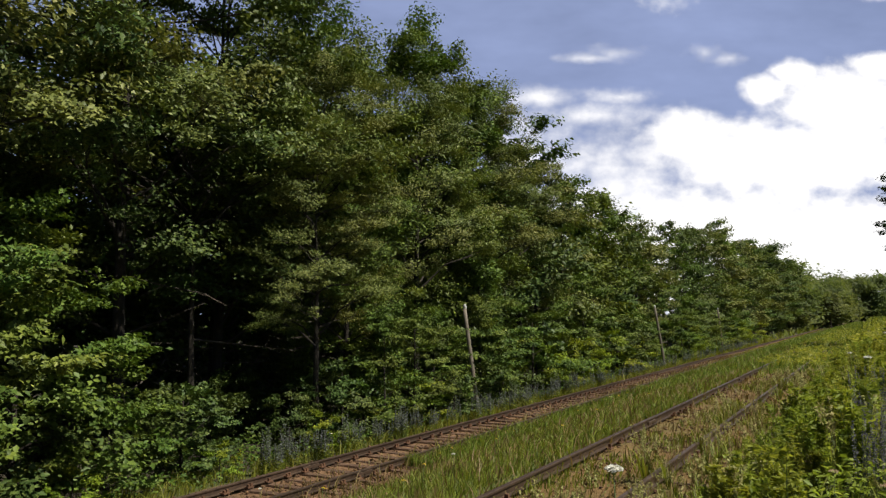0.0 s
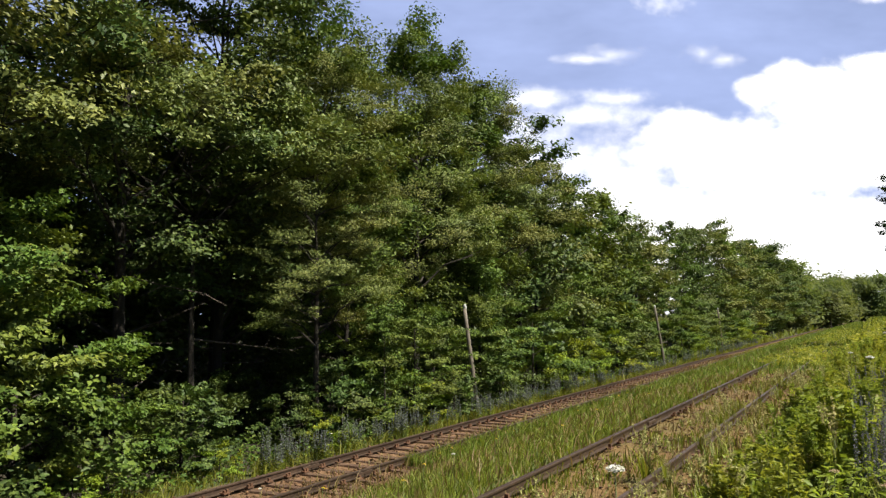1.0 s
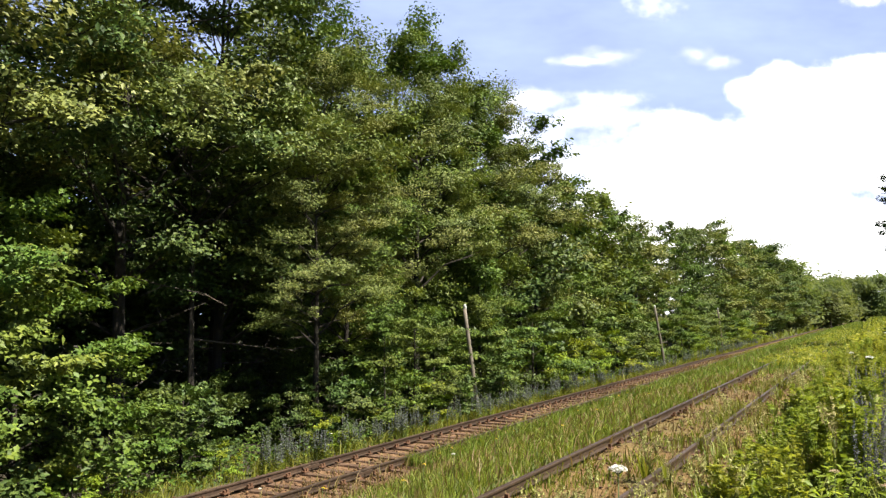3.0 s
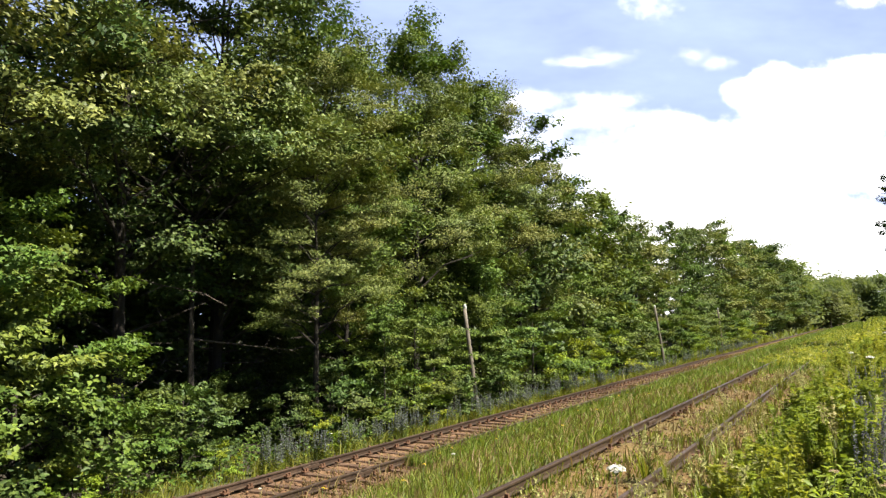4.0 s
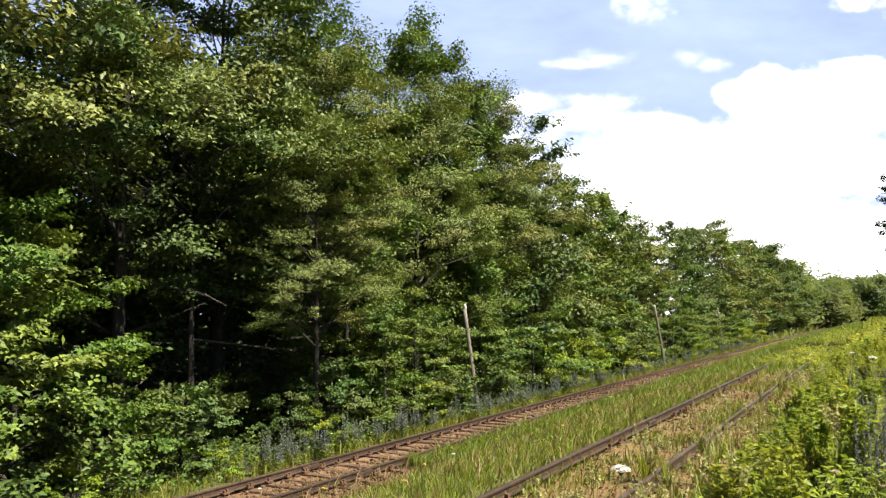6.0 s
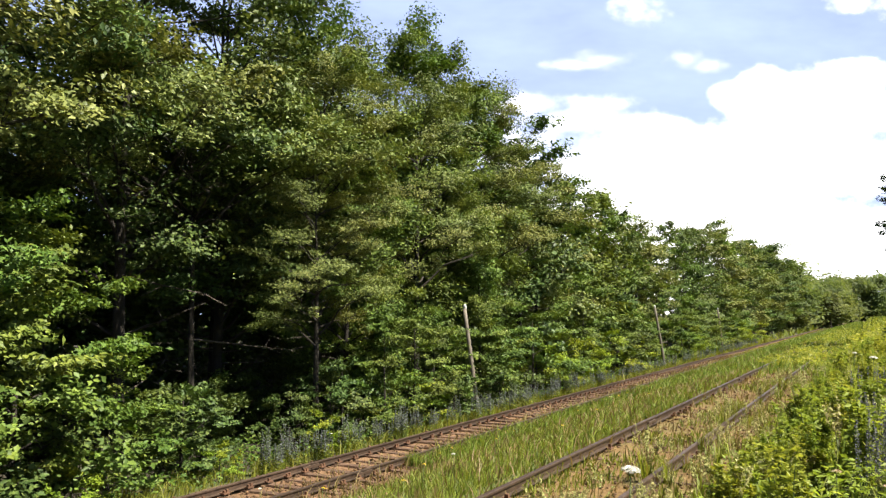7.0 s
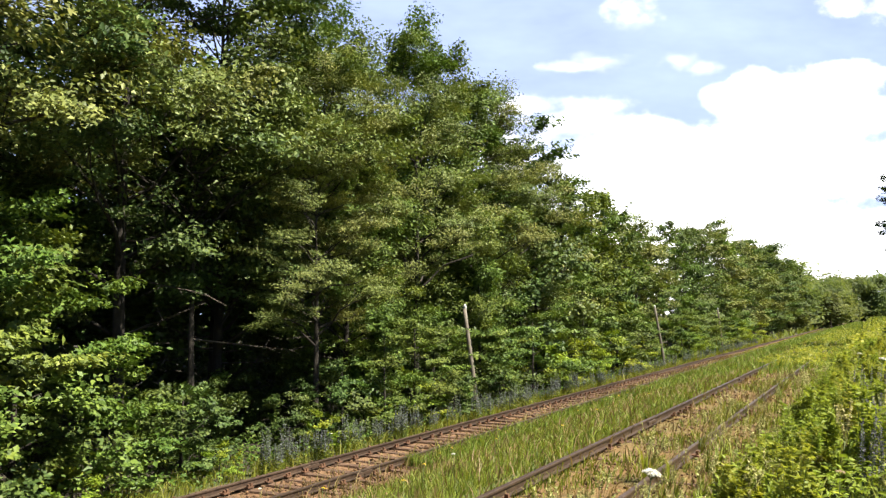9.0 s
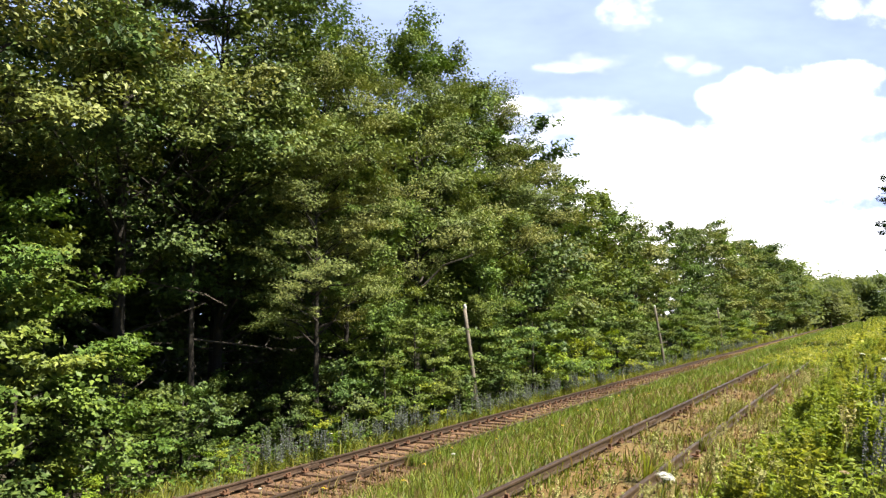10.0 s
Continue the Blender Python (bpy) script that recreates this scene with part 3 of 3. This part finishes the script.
def plate_mesh():
    """Tie plate with two square-headed screws."""
    bm = bmesh.new()
    for dx, dy, sx, sy, sz, z in ((0, 0, 0.30, 0.17, 0.03, 0.015), (0.11, 0.04, 0.05, 0.05, 0.07, 0.055), (0.11, -0.04, 0.05, 0.05, 0.06, 0.05), (-0.11, 0, 0.05, 0.05, 0.07, 0.055)):
        r = bmesh.ops.create_cube(bm, size=1.0)["verts"]
        bmesh.ops.scale(bm, verts=r, vec=(sx, sy, sz))
        bmesh.ops.translate(bm, verts=r, vec=(dx, dy, z))
    return bm_mesh("tie_plate", bm, RUST_RED)


RAIL = rail_mesh(RAIL_LEN)
PLATE = plate_mesh()
FISH = block(0.03, 0.6, 0.075, RUST_DARK, "fishplate", 0.006)
SLEEPERS = [block(2.5, 0.23, 0.15, TIMBER, "sleeper", 0.022, s) for s in range(4)]


def build_track(cx, base, joint, label, seed, sunk):
    r = random.Random(seed)
    track = tagged(new("railway_track"), label, "railway track", "railway tracks")
    track.matrix_basis = pose(cx, 0, base)
    for side in (-0.7525, 0.7525):
        for i in range(-1, 20):
            y0 = joint + i * RAIL_LEN
            part("rail", RAIL, track, at=pose(side + r.uniform(-0.006, 0.006), y0, 0.02 + r.uniform(-0.004, 0.004), r.uniform(-0.03, 0.03), r.uniform(-1, 1), r.uniform(-0.03, 0.03)))
            if i < 6:
                for o in (-0.035, 0.035):
                    part("fishplate", FISH, track, at=pose(side + o, y0, 0.085))
    for i in range(96):
        y = -6 + i * 0.63 + r.uniform(-0.05, 0.05)
        part("sleeper", r.choice(SLEEPERS), track, at=pose(r.uniform(-0.05, 0.05), y, -0.055 - sunk + r.uniform(-0.02, 0.012), 0, r.uniform(-0.6, 0.6), r.uniform(-1.5, 1.5)))
        if i < 85 and (sunk < 0.05 or r.random() < 0.3):
            for side in (-0.7525, 0.7525):
                part("tie_plate", PLATE, track, at=pose(side, y, 0.012 + r.uniform(-0.006, 0.01), 0, 0, r.choice((0, 180)) + r.uniform(-3, 3)))
    return track


build_track(-10.89, 0.0, 1.9, "rusty railway track on weathered sleepers and reddish gravel", 3, 0.025)
build_track(-3.56, 1.23, 4.3, "disused rusty railway track overgrown with grass and weeds", 4, 0.068)


# ---- loose stones ----
def scatter_stones(name, n, x0, x1, y1, lo, hi, seed, label):
    r = np.random.default_rng(seed)
    octa = np.array([(1, 0, 0), (-1, 0, 0), (0, 1, 0), (0, -1, 0), (0, 0, 1), (0, 0, -1)], float)
    tri = np.array([(0, 2, 4), (2, 1, 4), (1, 3, 4), (3, 0, 4), (2, 0, 5), (1, 2, 5), (3, 1, 5), (0, 3, 5)])
    x = r.uniform(x0, x1, n)
    y = -6 + (y1 + 6) * r.random(n) ** 1.6
    s = r.uniform(lo, hi, n) * (1 + y / 70)
    v = octa[None] * r.uniform(0.6, 1.3, (n, 6, 3)) + r.normal(0, 0.18, (n, 6, 3))
    a = r.uniform(0, 6.28, n)
    c, sn = np.cos(a)[:, None], np.sin(a)[:, None]
    v = np.stack([v[..., 0] * c - v[..., 1] * sn, v[..., 0] * sn + v[..., 1] * c, v[..., 2] * 0.6], -1) * s[:, None, None]
    v += np.stack([x, y, np.interp(x, GX, GZ) + s * 0.2], 1)[:, None]
    t = (tri[None] + np.arange(n)[:, None, None] * 6).reshape(-1, 3)
    me = tri_mesh(name, v.reshape(-1, 3), t)
    me.materials.append(STONE)
    tagged(new(name, me), label, "gravel", kind="stuff")


scatter_stones("gravel", 8000, -12.4, -9.2, 75, 0.018, 0.05, 8, "reddish brown ballast stones between the rails")
scatter_stones("gravel", 3000, -4.7, -2.2, 40, 0.015, 0.045, 9, "brown ballast stones half buried in soil")


# ---- grass ----
def grass_field(name, n, xr, yr, lo, hi, mat, seed, label, power=2.0, wide=0.0054, keep=None):
    r = np.random.default_rng(seed)
    x = r.uniform(*xr, n)
    y = yr[0] + (yr[1] - yr[0]) * r.random(n) ** power
    if keep is not None:
        ok = np.array([keep(a, b) for a, b in zip(x, y)])
        x, y = x[ok], y[ok]
        n = len(x)
    clump = np.array([noise.noise((float(a) * 1.1, float(b) * 1.1, seed)) for a, b in zip(x, y)])
    h = r.uniform(lo, hi, n) * (1 + 0.55 * clump)
    w = wide * (1 + y / 16) * r.uniform(0.7, 1.4, n)
    a = r.uniform(0, 6.28, n)
    lean = r.normal(0, 0.3, (n, 2)) + [0.10, 0.05]
    p = np.stack([x, y, np.interp(x, GX, GZ) - 0.03], 1)
    side = np.stack([np.cos(a), np.sin(a), np.zeros(n)], 1) * w[:, None]
    up = np.stack([lean[:, 0] * h * 0.4, lean[:, 1] * h * 0.4, h * 0.6], 1)
    top = np.stack([lean[:, 0] * h * 1.3, lean[:, 1] * h * 1.3, h], 1)
    v = np.stack([p - side, p + side, p + up - side * 0.8, p + up + side * 0.8, p + top], 1).reshape(-1, 3)
    i = np.arange(n)[:, None] * 5
    t = np.concatenate([i + [[0, 1, 3]], i + [[0, 3, 2]], i + [[2, 3, 4]]])
    me = tri_mesh(name, v, t)
    me.materials.append(mat)
    tagged(new(name, me), label, "grass", kind="stuff")


def patchy(a, b):
    return noise.noise((a * 0.8, b * 0.5, 7.0)) > 0.02


grass_field("grass", 84000, (-9.25, -4.6), (1, 90), 0.07, 0.24, GRASS, 61, "green grass on the slope between the two tracks", 1.9)
grass_field("dry_grass", 9000, (-9.9, -4.5), (2, 70), 0.10, 0.38, GRASS_DRY, 62, "straw-coloured dry grass among the green", 1.9)
grass_field("grass", 22000, (-4.4, -1.6), (3, 80), 0.06, 0.22, GRASS, 63, "patchy grass between the rails of the overgrown track", 1.9, keep=patchy)
grass_field("dry_grass", 4500, (-4.6, -1.4), (3, 60), 0.08, 0.3, GRASS_DRY, 64, "dry grass stalks between the rails of the overgrown track", 1.9)
grass_field("grass", 16000, (-1.9, 5), (3, 90), 0.2, 0.5, GRASS, 65, "tall grass on the bank above the track", 1.9)
grass_field("grass", 14000, (-15.0, -12.3), (2, 120), 0.12, 0.4, GRASS, 66, "grass fringe between the track and the forest", 1.7)
grass_field("grass", 16000, (-16, 60), (60, 330), 0.5, 1.3, GRASS, 67, "tall grass far along the line", 1.2, 0.009, keep=lambda a, b: a < -12.5 or a > -1.5)
grass_field("dry_grass", 3500, (-11.0, -9.2), (6, 80), 0.10, 0.34, GRASS_DRY, 68, "dry grass stalks in the gravel of the track", 1.8)


grass_field("grass", 16000, (-9.4, -1.5), (34, 240), 0.2, 0.5, GRASS, 69, "grass growing over the far part of the disused track", 1.5, 0.0055)
grass_field("grass", 9000, (-11.2, -9.2), (70, 260), 0.06, 0.18, GRASS, 70, "grass growing over the far part of the track", 1.2, 0.006)
grass_field("grass", 15000, (-10.05, -9.2), (16, 150), 0.12, 0.38, GRASS, 71, "grass creeping over the edge of the gravel", 1.6)


def leafy_cover(name, n, xr, yr, hi, size, mat, seed, label):
    """Low leafy growth that closes the gaps between single plants."""
    r = np.random.default_rng(seed)
    b = Buf()
    x, y = r.uniform(*xr, n), yr[0] + (yr[1] - yr[0]) * r.random(n) ** 1.5
    lump = np.array([noise.noise((float(p) * 0.9, float(q) * 0.6, seed)) for p, q in zip(x, y)])
    z = np.interp(x, GX, GZ) + hi * np.clip(0.65 + 0.8 * lump, 0.1, 1.3) * r.random(n) ** 0.6
    leaves(b, r, np.stack([x, y, z], 1), size, None, 0.1, 0.5, 0.5)
    tagged(new(name, b.mesh(name, mat)), label, "weeds", kind="stuff")


grass_field("grass", 16000, (-9.5, 5), (-8, 3), 0.06, 0.22, GRASS, 72, "short grass where the path leaves the bank", 1.0, keep=lambda a, b: not -4.6 < a < -2.2)
leafy_cover("weed_cover", 36000, (-1.5, 3.5), (5.0, 40), 0.62, 0.07, LEAF_WEED, 3, "bright green low weeds covering the bank")
leafy_cover("weed_cover", 14000, (-1.2, 14), (36, 150), 1.0, 0.22, LEAF_WEED, 4, "bright green weeds far along the bank")
leafy_cover("weed_cover", 9000, (-4.9, -1.4), (38, 130), 0.45, 0.14, LEAF_WEED, 5, "green weeds hiding the far part of the disused track")
leafy_cover("weed_cover", 21000, (-17.5, -13.0), (4, 100), 0.6, 0.13, LEAF_MAPLE, 6, "green herbs along the foot of the forest")

# ---- herbs ----
def make_weed(seed, height, stems, per_stem, leaf, mat=None, label="bushy bright green leafy weed on the bank"):
    r = np.random.default_rng(seed)
    ob = tagged(new("leafy_weed"), label, "weed", "weeds on the bank")
    st, lf = Buf(), Buf()
    for k in range(stems):
        a = r.uniform(0, 6.28)
        lean = r.uniform(0.03, 0.26)
        h = height * r.uniform(0.6, 1.1)
        s = np.linspace(0, 1, 5)
        path = np.stack([np.cos(a) * lean * h * s ** 1.3, np.sin(a) * lean * h * s ** 1.3, h * s - 0.03], 1)
        tube(st, path, 0.006 * (1.1 - 0.8 * s), 4)
        q = r.uniform(0.15, 1.05, per_stem) ** 0.75
        pos = np.stack([np.interp(q, s, path[:, i]) for i in range(3)], 1)
        az = r.uniform(0, 6.28, per_stem)
        out = np.stack([np.cos(az), np.sin(az), np.zeros(per_stem)], 1)
        pos += out * (0.03 + 0.13 * (1.05 - q)[:, None]) * r.uniform(0.2, 1.2, (per_stem, 1))
        leaves(lf, r, pos, leaf, out, -0.35, 0.7, 0.3)
    tagged(part("stem", st.mesh("stem", STEM), ob), kind="stuff")
    part("foliage", lf.mesh("foliage", mat or LEAF_WEED), ob)
    return ob


def make_seed_grass(seed, height):
    r = np.random.default_rng(seed)
    ob = tagged(new("grass_tuft"), "grass tuft with pale cream seed heads", "grass", "grass tufts on the bank")
    st, hd, bl = Buf(), Buf(), Buf()
    for k in range(9):
        a, lean, h = r.uniform(0, 6.28), r.uniform(0.05, 0.4), height * r.uniform(0.7, 1.1)
        s = np.linspace(0, 1, 5)
        path = np.stack([np.cos(a) * lean * h * s ** 1.6, np.sin(a) * lean * h * s ** 1.6, h * s - 0.03], 1)
        tube(st, path, 0.0042 * (1.1 - 0.6 * s), 3)
        m = 22
        q = r.uniform(0.80, 1.04, m)
        pos = np.stack([np.interp(q, s, path[:, i]) for i in range(3)], 1) + r.normal(0, 0.010, (m, 3))
        leaves(hd, r, pos, 0.046, None, -0.9, 0.4, 0.42)
    for k in range(26):
        a, lean, h = r.uniform(0, 6.28), r.uniform(0.2, 0.9), height * r.uniform(0.35, 0.75)
        d = np.array([math.cos(a), math.sin(a), 0])
        w = np.array([-d[1], d[0], 0]) * r.uniform(0.005, 0.012)
        p0, p1, p2 = d * 0.03 + [0, 0, -0.03], d * lean * h * 0.45 + [0, 0, h * 0.75], d * lean * h + [0, 0, h * r.uniform(0.7, 1.0)]
        bl.add([p0 - w, p0 + w, p1 - w, p1 + w, p2], [(0, 1, 3), (0, 3, 2), (2, 3, 4)])
    part("stalk", st.mesh("stalk", GRASS_DRY), ob)
    tagged(part("seed_head", hd.mesh("seed_head", SEED), ob, "pale cream seed heads"), kind="stuff")
    tagged(part("blade_growth", bl.mesh("blade_growth", GRASS), ob), kind="stuff")
    return ob


def make_spike(seed, height, stems, florets=48, floret=0.046, foliage=0.11, petals=None, label="upright grey-blue flower spikes on thin stems"):
    r = np.random.default_rng(seed)
    ob = tagged(new("flower_spike"), label, "wildflower", "blue flower spikes")
    st, fl, lf = Buf(), Buf(), Buf()
    for k in range(stems):
        a, lean, h = r.uniform(0, 6.28), r.uniform(0.0, 0.14), height * r.uniform(0.65, 1.08)
        o = r.normal(0, 0.09, 2)
        s = np.linspace(0, 1, 4)
        path = np.stack([o[0] + np.cos(a) * lean * h * s, o[1] + np.sin(a) * lean * h * s, h * s - 0.03], 1)
        tube(st, path, 0.006 * (1.1 - 0.7 * s), 4)
        m = florets
        q = r.uniform(0.38, 1.02, m)
        pos = np.stack([np.interp(q, s, path[:, i]) for i in range(3)], 1)
        az = r.uniform(0, 6.28, m)
        out = np.stack([np.cos(az), np.sin(az), np.zeros(m)], 1)
        pos += out * (0.034 * (1.25 - q))[:, None]
        leaves(fl, r, pos, floret, out, -0.5, 0.6, 0.6)
        m = 16
        q = r.uniform(0.05, 0.5, m)
        az = r.uniform(0, 6.28, m)
        out = np.stack([np.cos(az), np.sin(az), np.zeros(m)], 1)
        pos = np.stack([np.interp(q, s, path[:, i]) for i in range(3)], 1) + out * 0.05
        leaves(lf, r, pos, foliage, out, 0.0, 0.4, 0.2)
    tagged(part("stem", st.mesh("stem", STEM), ob), kind="stuff")
    part("blossom", fl.mesh("blossom", petals or SPIKE), ob, "blossoms and dry calyxes")
    tagged(part("foliage", lf.mesh("foliage", GRASS), ob), kind="stuff")
    return ob


def make_flower(name, label, height, head, mat, seed, florets):
    """A single stem with a domed head of small florets."""
    r = np.random.default_rng(seed)
    ob = tagged(new(name), label, "wildflower")
    st, hd = Buf(), Buf()
    s = np.linspace(0, 1, 5)
    tube(st, np.stack([0.03 * np.sin(s * 2), 0.02 * s, height * s - 0.03], 1), 0.0045 * (1.1 - 0.5 * s), 4)
    top = np.array([0.03 * math.sin(2), 0.02, height - 0.03])
    rad = head * np.sqrt(r.random(florets))
    a = r.uniform(0, 6.28, florets)
    pos = top + np.stack([rad * np.cos(a), rad * np.sin(a), 0.35 * head * (1 - (rad / head) ** 2) + r.normal(0, 0.06 * head, florets)], 1)
    leaves(hd, r, pos, head * 0.34, None, 0.0, 0.6, 0.9)
    for k in range(10):
        e = top + np.array([math.cos(k * 0.628), math.sin(k * 0.628), 0]) * head * 0.8
        tube(st, np.stack([top - [0, 0, head * 0.7], (top + e) / 2 - [0, 0, head * 0.25], e]), np.array([0.0016, 0.0014, 0.001]), 3)
    tagged(part("stem", st.mesh("stem", STEM), ob), kind="stuff")
    part("flower_head", hd.mesh("flower_head", mat), ob)
    return ob


WEEDS = [make_weed(71, 1.0, 10, 76, 0.088), make_weed(72, 0.85, 11, 66, 0.095), make_weed(73, 1.1, 9, 82, 0.080), make_weed(74, 0.6, 10, 56, 0.088)]
TUFTS = [make_seed_grass(81, 0.85), make_seed_grass(82, 0.7), make_seed_grass(83, 1.0)]
VIOLET = "tall grey-violet flower spikes with dry tips on the bank"
FINE_SPIKES = [make_spike(94, 1.1, 7, 130, 0.026, 0.08, SPIKE_VIOLET, VIOLET), make_spike(98, 0.95, 6, 130, 0.026, 0.08, SPIKE_VIOLET, VIOLET)]
SPIKES = [make_spike(91, 0.85, 6), make_spike(92, 0.7, 5), make_spike(93, 1.0, 6)]
UMBEL = make_flower("white_umbel", "white flat-topped umbel wildflower on a thin stem", 1.0, 0.045, PETAL_WHITE, 95, 300)
PINK = make_flower("faded_flower", "faded pink-brown round flower head", 0.8, 0.05, PETAL_PINK, 96, 110)
YELLOW = make_flower("yellow_flower", "small yellow wildflower in the grass", 0.42, 0.03, PETAL_YELLOW, 97, 40)
BENDING = []


def plant(src, x, y, turn, scale, bend=0.0, z=None):
    z = float(ground_z(x, y)) if z is None else z
    m = pose(x, y, z, 0, 0, turn) @ Matrix.Diagonal((scale, scale, scale, 1))
    if src.name not in USED:
        USED.add(src.name)
        src.matrix_basis = m
        ob = src
    else:
        ob = copy_thing(src, m)
    if bend:
        BENDING.append((ob, x, y, z, turn, bend))
    return ob


rng = np.random.default_rng(17)
for i in range(236):
    y = 3.9 + 31 * rng.random() ** 1.6
    x = rng.uniform(-1.5 + 0.02 * y, 0.8 + 0.03 * y)
    if y < 7.2 and x > -0.36:
        continue
    low = 0.7 + 0.3 * min((y - 3.9) / 3.0, 1.0)
    plant(WEEDS[rng.integers(4)], x, y, rng.uniform(0, 360), low * rng.uniform(0.75, 1.12), rng.uniform(0.7, 1.15))
for i in range(130):
    y = 3.6 + 24 * rng.random() ** 1.4
    x = rng.uniform(-3.1, -1.2) if i < 95 else rng.uniform(-1.2, 0.5)
    if y < 7.2 and x > -0.36:
        continue
    plant(TUFTS[rng.integers(3)], x, y, rng.uniform(0, 360), rng.uniform(0.7, 1.05), rng.uniform(0.8, 1.3))
for i in range(7):
    y = 7.3 + 1.6 * rng.random()
    plant(FINE_SPIKES[i % 2], rng.uniform(-0.17, 0.12), y, rng.uniform(0, 360), rng.uniform(0.72, 0.98), rng.uniform(0.6, 0.9))
for x, y in ((-0.16, 13.4), (0.06, 13.0)):
    plant(FINE_SPIKES[0], x, y, 300 * x, 0.95, 0.7)
for i in range(210):
    y = 14.0 + 84 * rng.random() ** 1.15
    plant(SPIKES[rng.integers(3)], -12.55 + rng.uniform(-0.35, 0.3), y, rng.uniform(0, 360), rng.uniform(0.75, 1.12))
plant(UMBEL, -1.42, 4.62, 30, 1.21, 1.0)
for x, y, s in ((-0.12, 11.6, 0.9), (-0.45, 17.0, 0.8), (0.2, 21.0, 1.0)):
    plant(UMBEL, x, y, x * 200, s, 0.9)
for x, y, s in ((-0.17, 4.7, 0.8), (0.0, 5.6, 0.9), (-0.32, 6.2, 0.85)):
    plant(PINK, x, y, 50 * x, s, 0.5)
for i in range(30):
    y = 3 + 30 * rng.random() ** 1.5
    plant(YELLOW, rng.uniform(-9, -4.8), y, rng.uniform(0, 360), rng.uniform(0.8, 1.2))
for x, y in ((-5.0, 9.2), (-9.6, 10.5), (-12.7, 21.0), (-13.0, 17.0), (-12.8, 29.0)):
    plant(UMBEL, x, y, 90, 0.5)


# ---- what moves: clouds drift, boughs and weeds bend in the rising wind ----
GUST_T = [0, 1, 2.5, 4, 5, 5.5, 6.3, 7, 7.5, 8, 8.5, 9, 9.5, 10]
GUST_V = [-0.10, -0.02, 0.0, 0.0, 0.03, 0.08, 0.16, 0.26, 0.34, 0.50, 0.54, 0.78, 0.74, 1.0]


def motions():
    r = random.Random(31)
    right = Vector((0.87, 0.49, 0))
    for ob, (dx, dy) in CLOUDS:
        m0 = ob.matrix_basis.copy()
        walk(ob, [(t, m0 @ Matrix.Translation((dx * PX * t / 10, -dy * PX * t / 10, 0))) for t in (0, 2.5, 5, 7.5, 10)])
    for ob, x, y, z, turn, bend in BENDING:
        ph, flutter = r.uniform(0, 6.28), r.uniform(0.5, 1.3)
        rows = []
        for t, g in zip(GUST_T, GUST_V):
            tilt = radians(13.5 * bend * g + flutter * (0.4 + g) * math.sin(2.6 * t + ph))
            lean = Matrix.Rotation(tilt, 4, Vector((-right.y, right.x, 0)))
            rows.append((t, Matrix.Translation((x, y, z)) @ lean @ Matrix.Rotation(radians(turn), 4, "Z")))
        walk(ob, rows)
    for ob, x, y, turn, z in SWAY:
        if y > 60 or x < -21 or x > -10:
            continue
        ph, amp = r.uniform(0, 6.28), r.uniform(0.5, 1.0)
        for lb in ob.children:
            if not lb.name.startswith("limb"):
                continue
            m0 = lb.matrix_basis.copy()
            p2, a2 = r.uniform(0, 6.28), r.uniform(0.5, 1.2)
            ax = Vector((r.uniform(-0.4, 0.4), r.uniform(-0.4, 0.4), 1)).normalized()
            rows = []
            for t, g in zip(GUST_T, GUST_V):
                push = max(g - 0.2, 0) * amp * 3.0
                rows.append((t, m0 @ Matrix.Rotation(radians(push * a2 + (0.25 + 1.5 * max(g, 0)) * a2 * math.sin(2.1 * t + p2)), 4, ax)))
            walk(lb, rows)


motions()
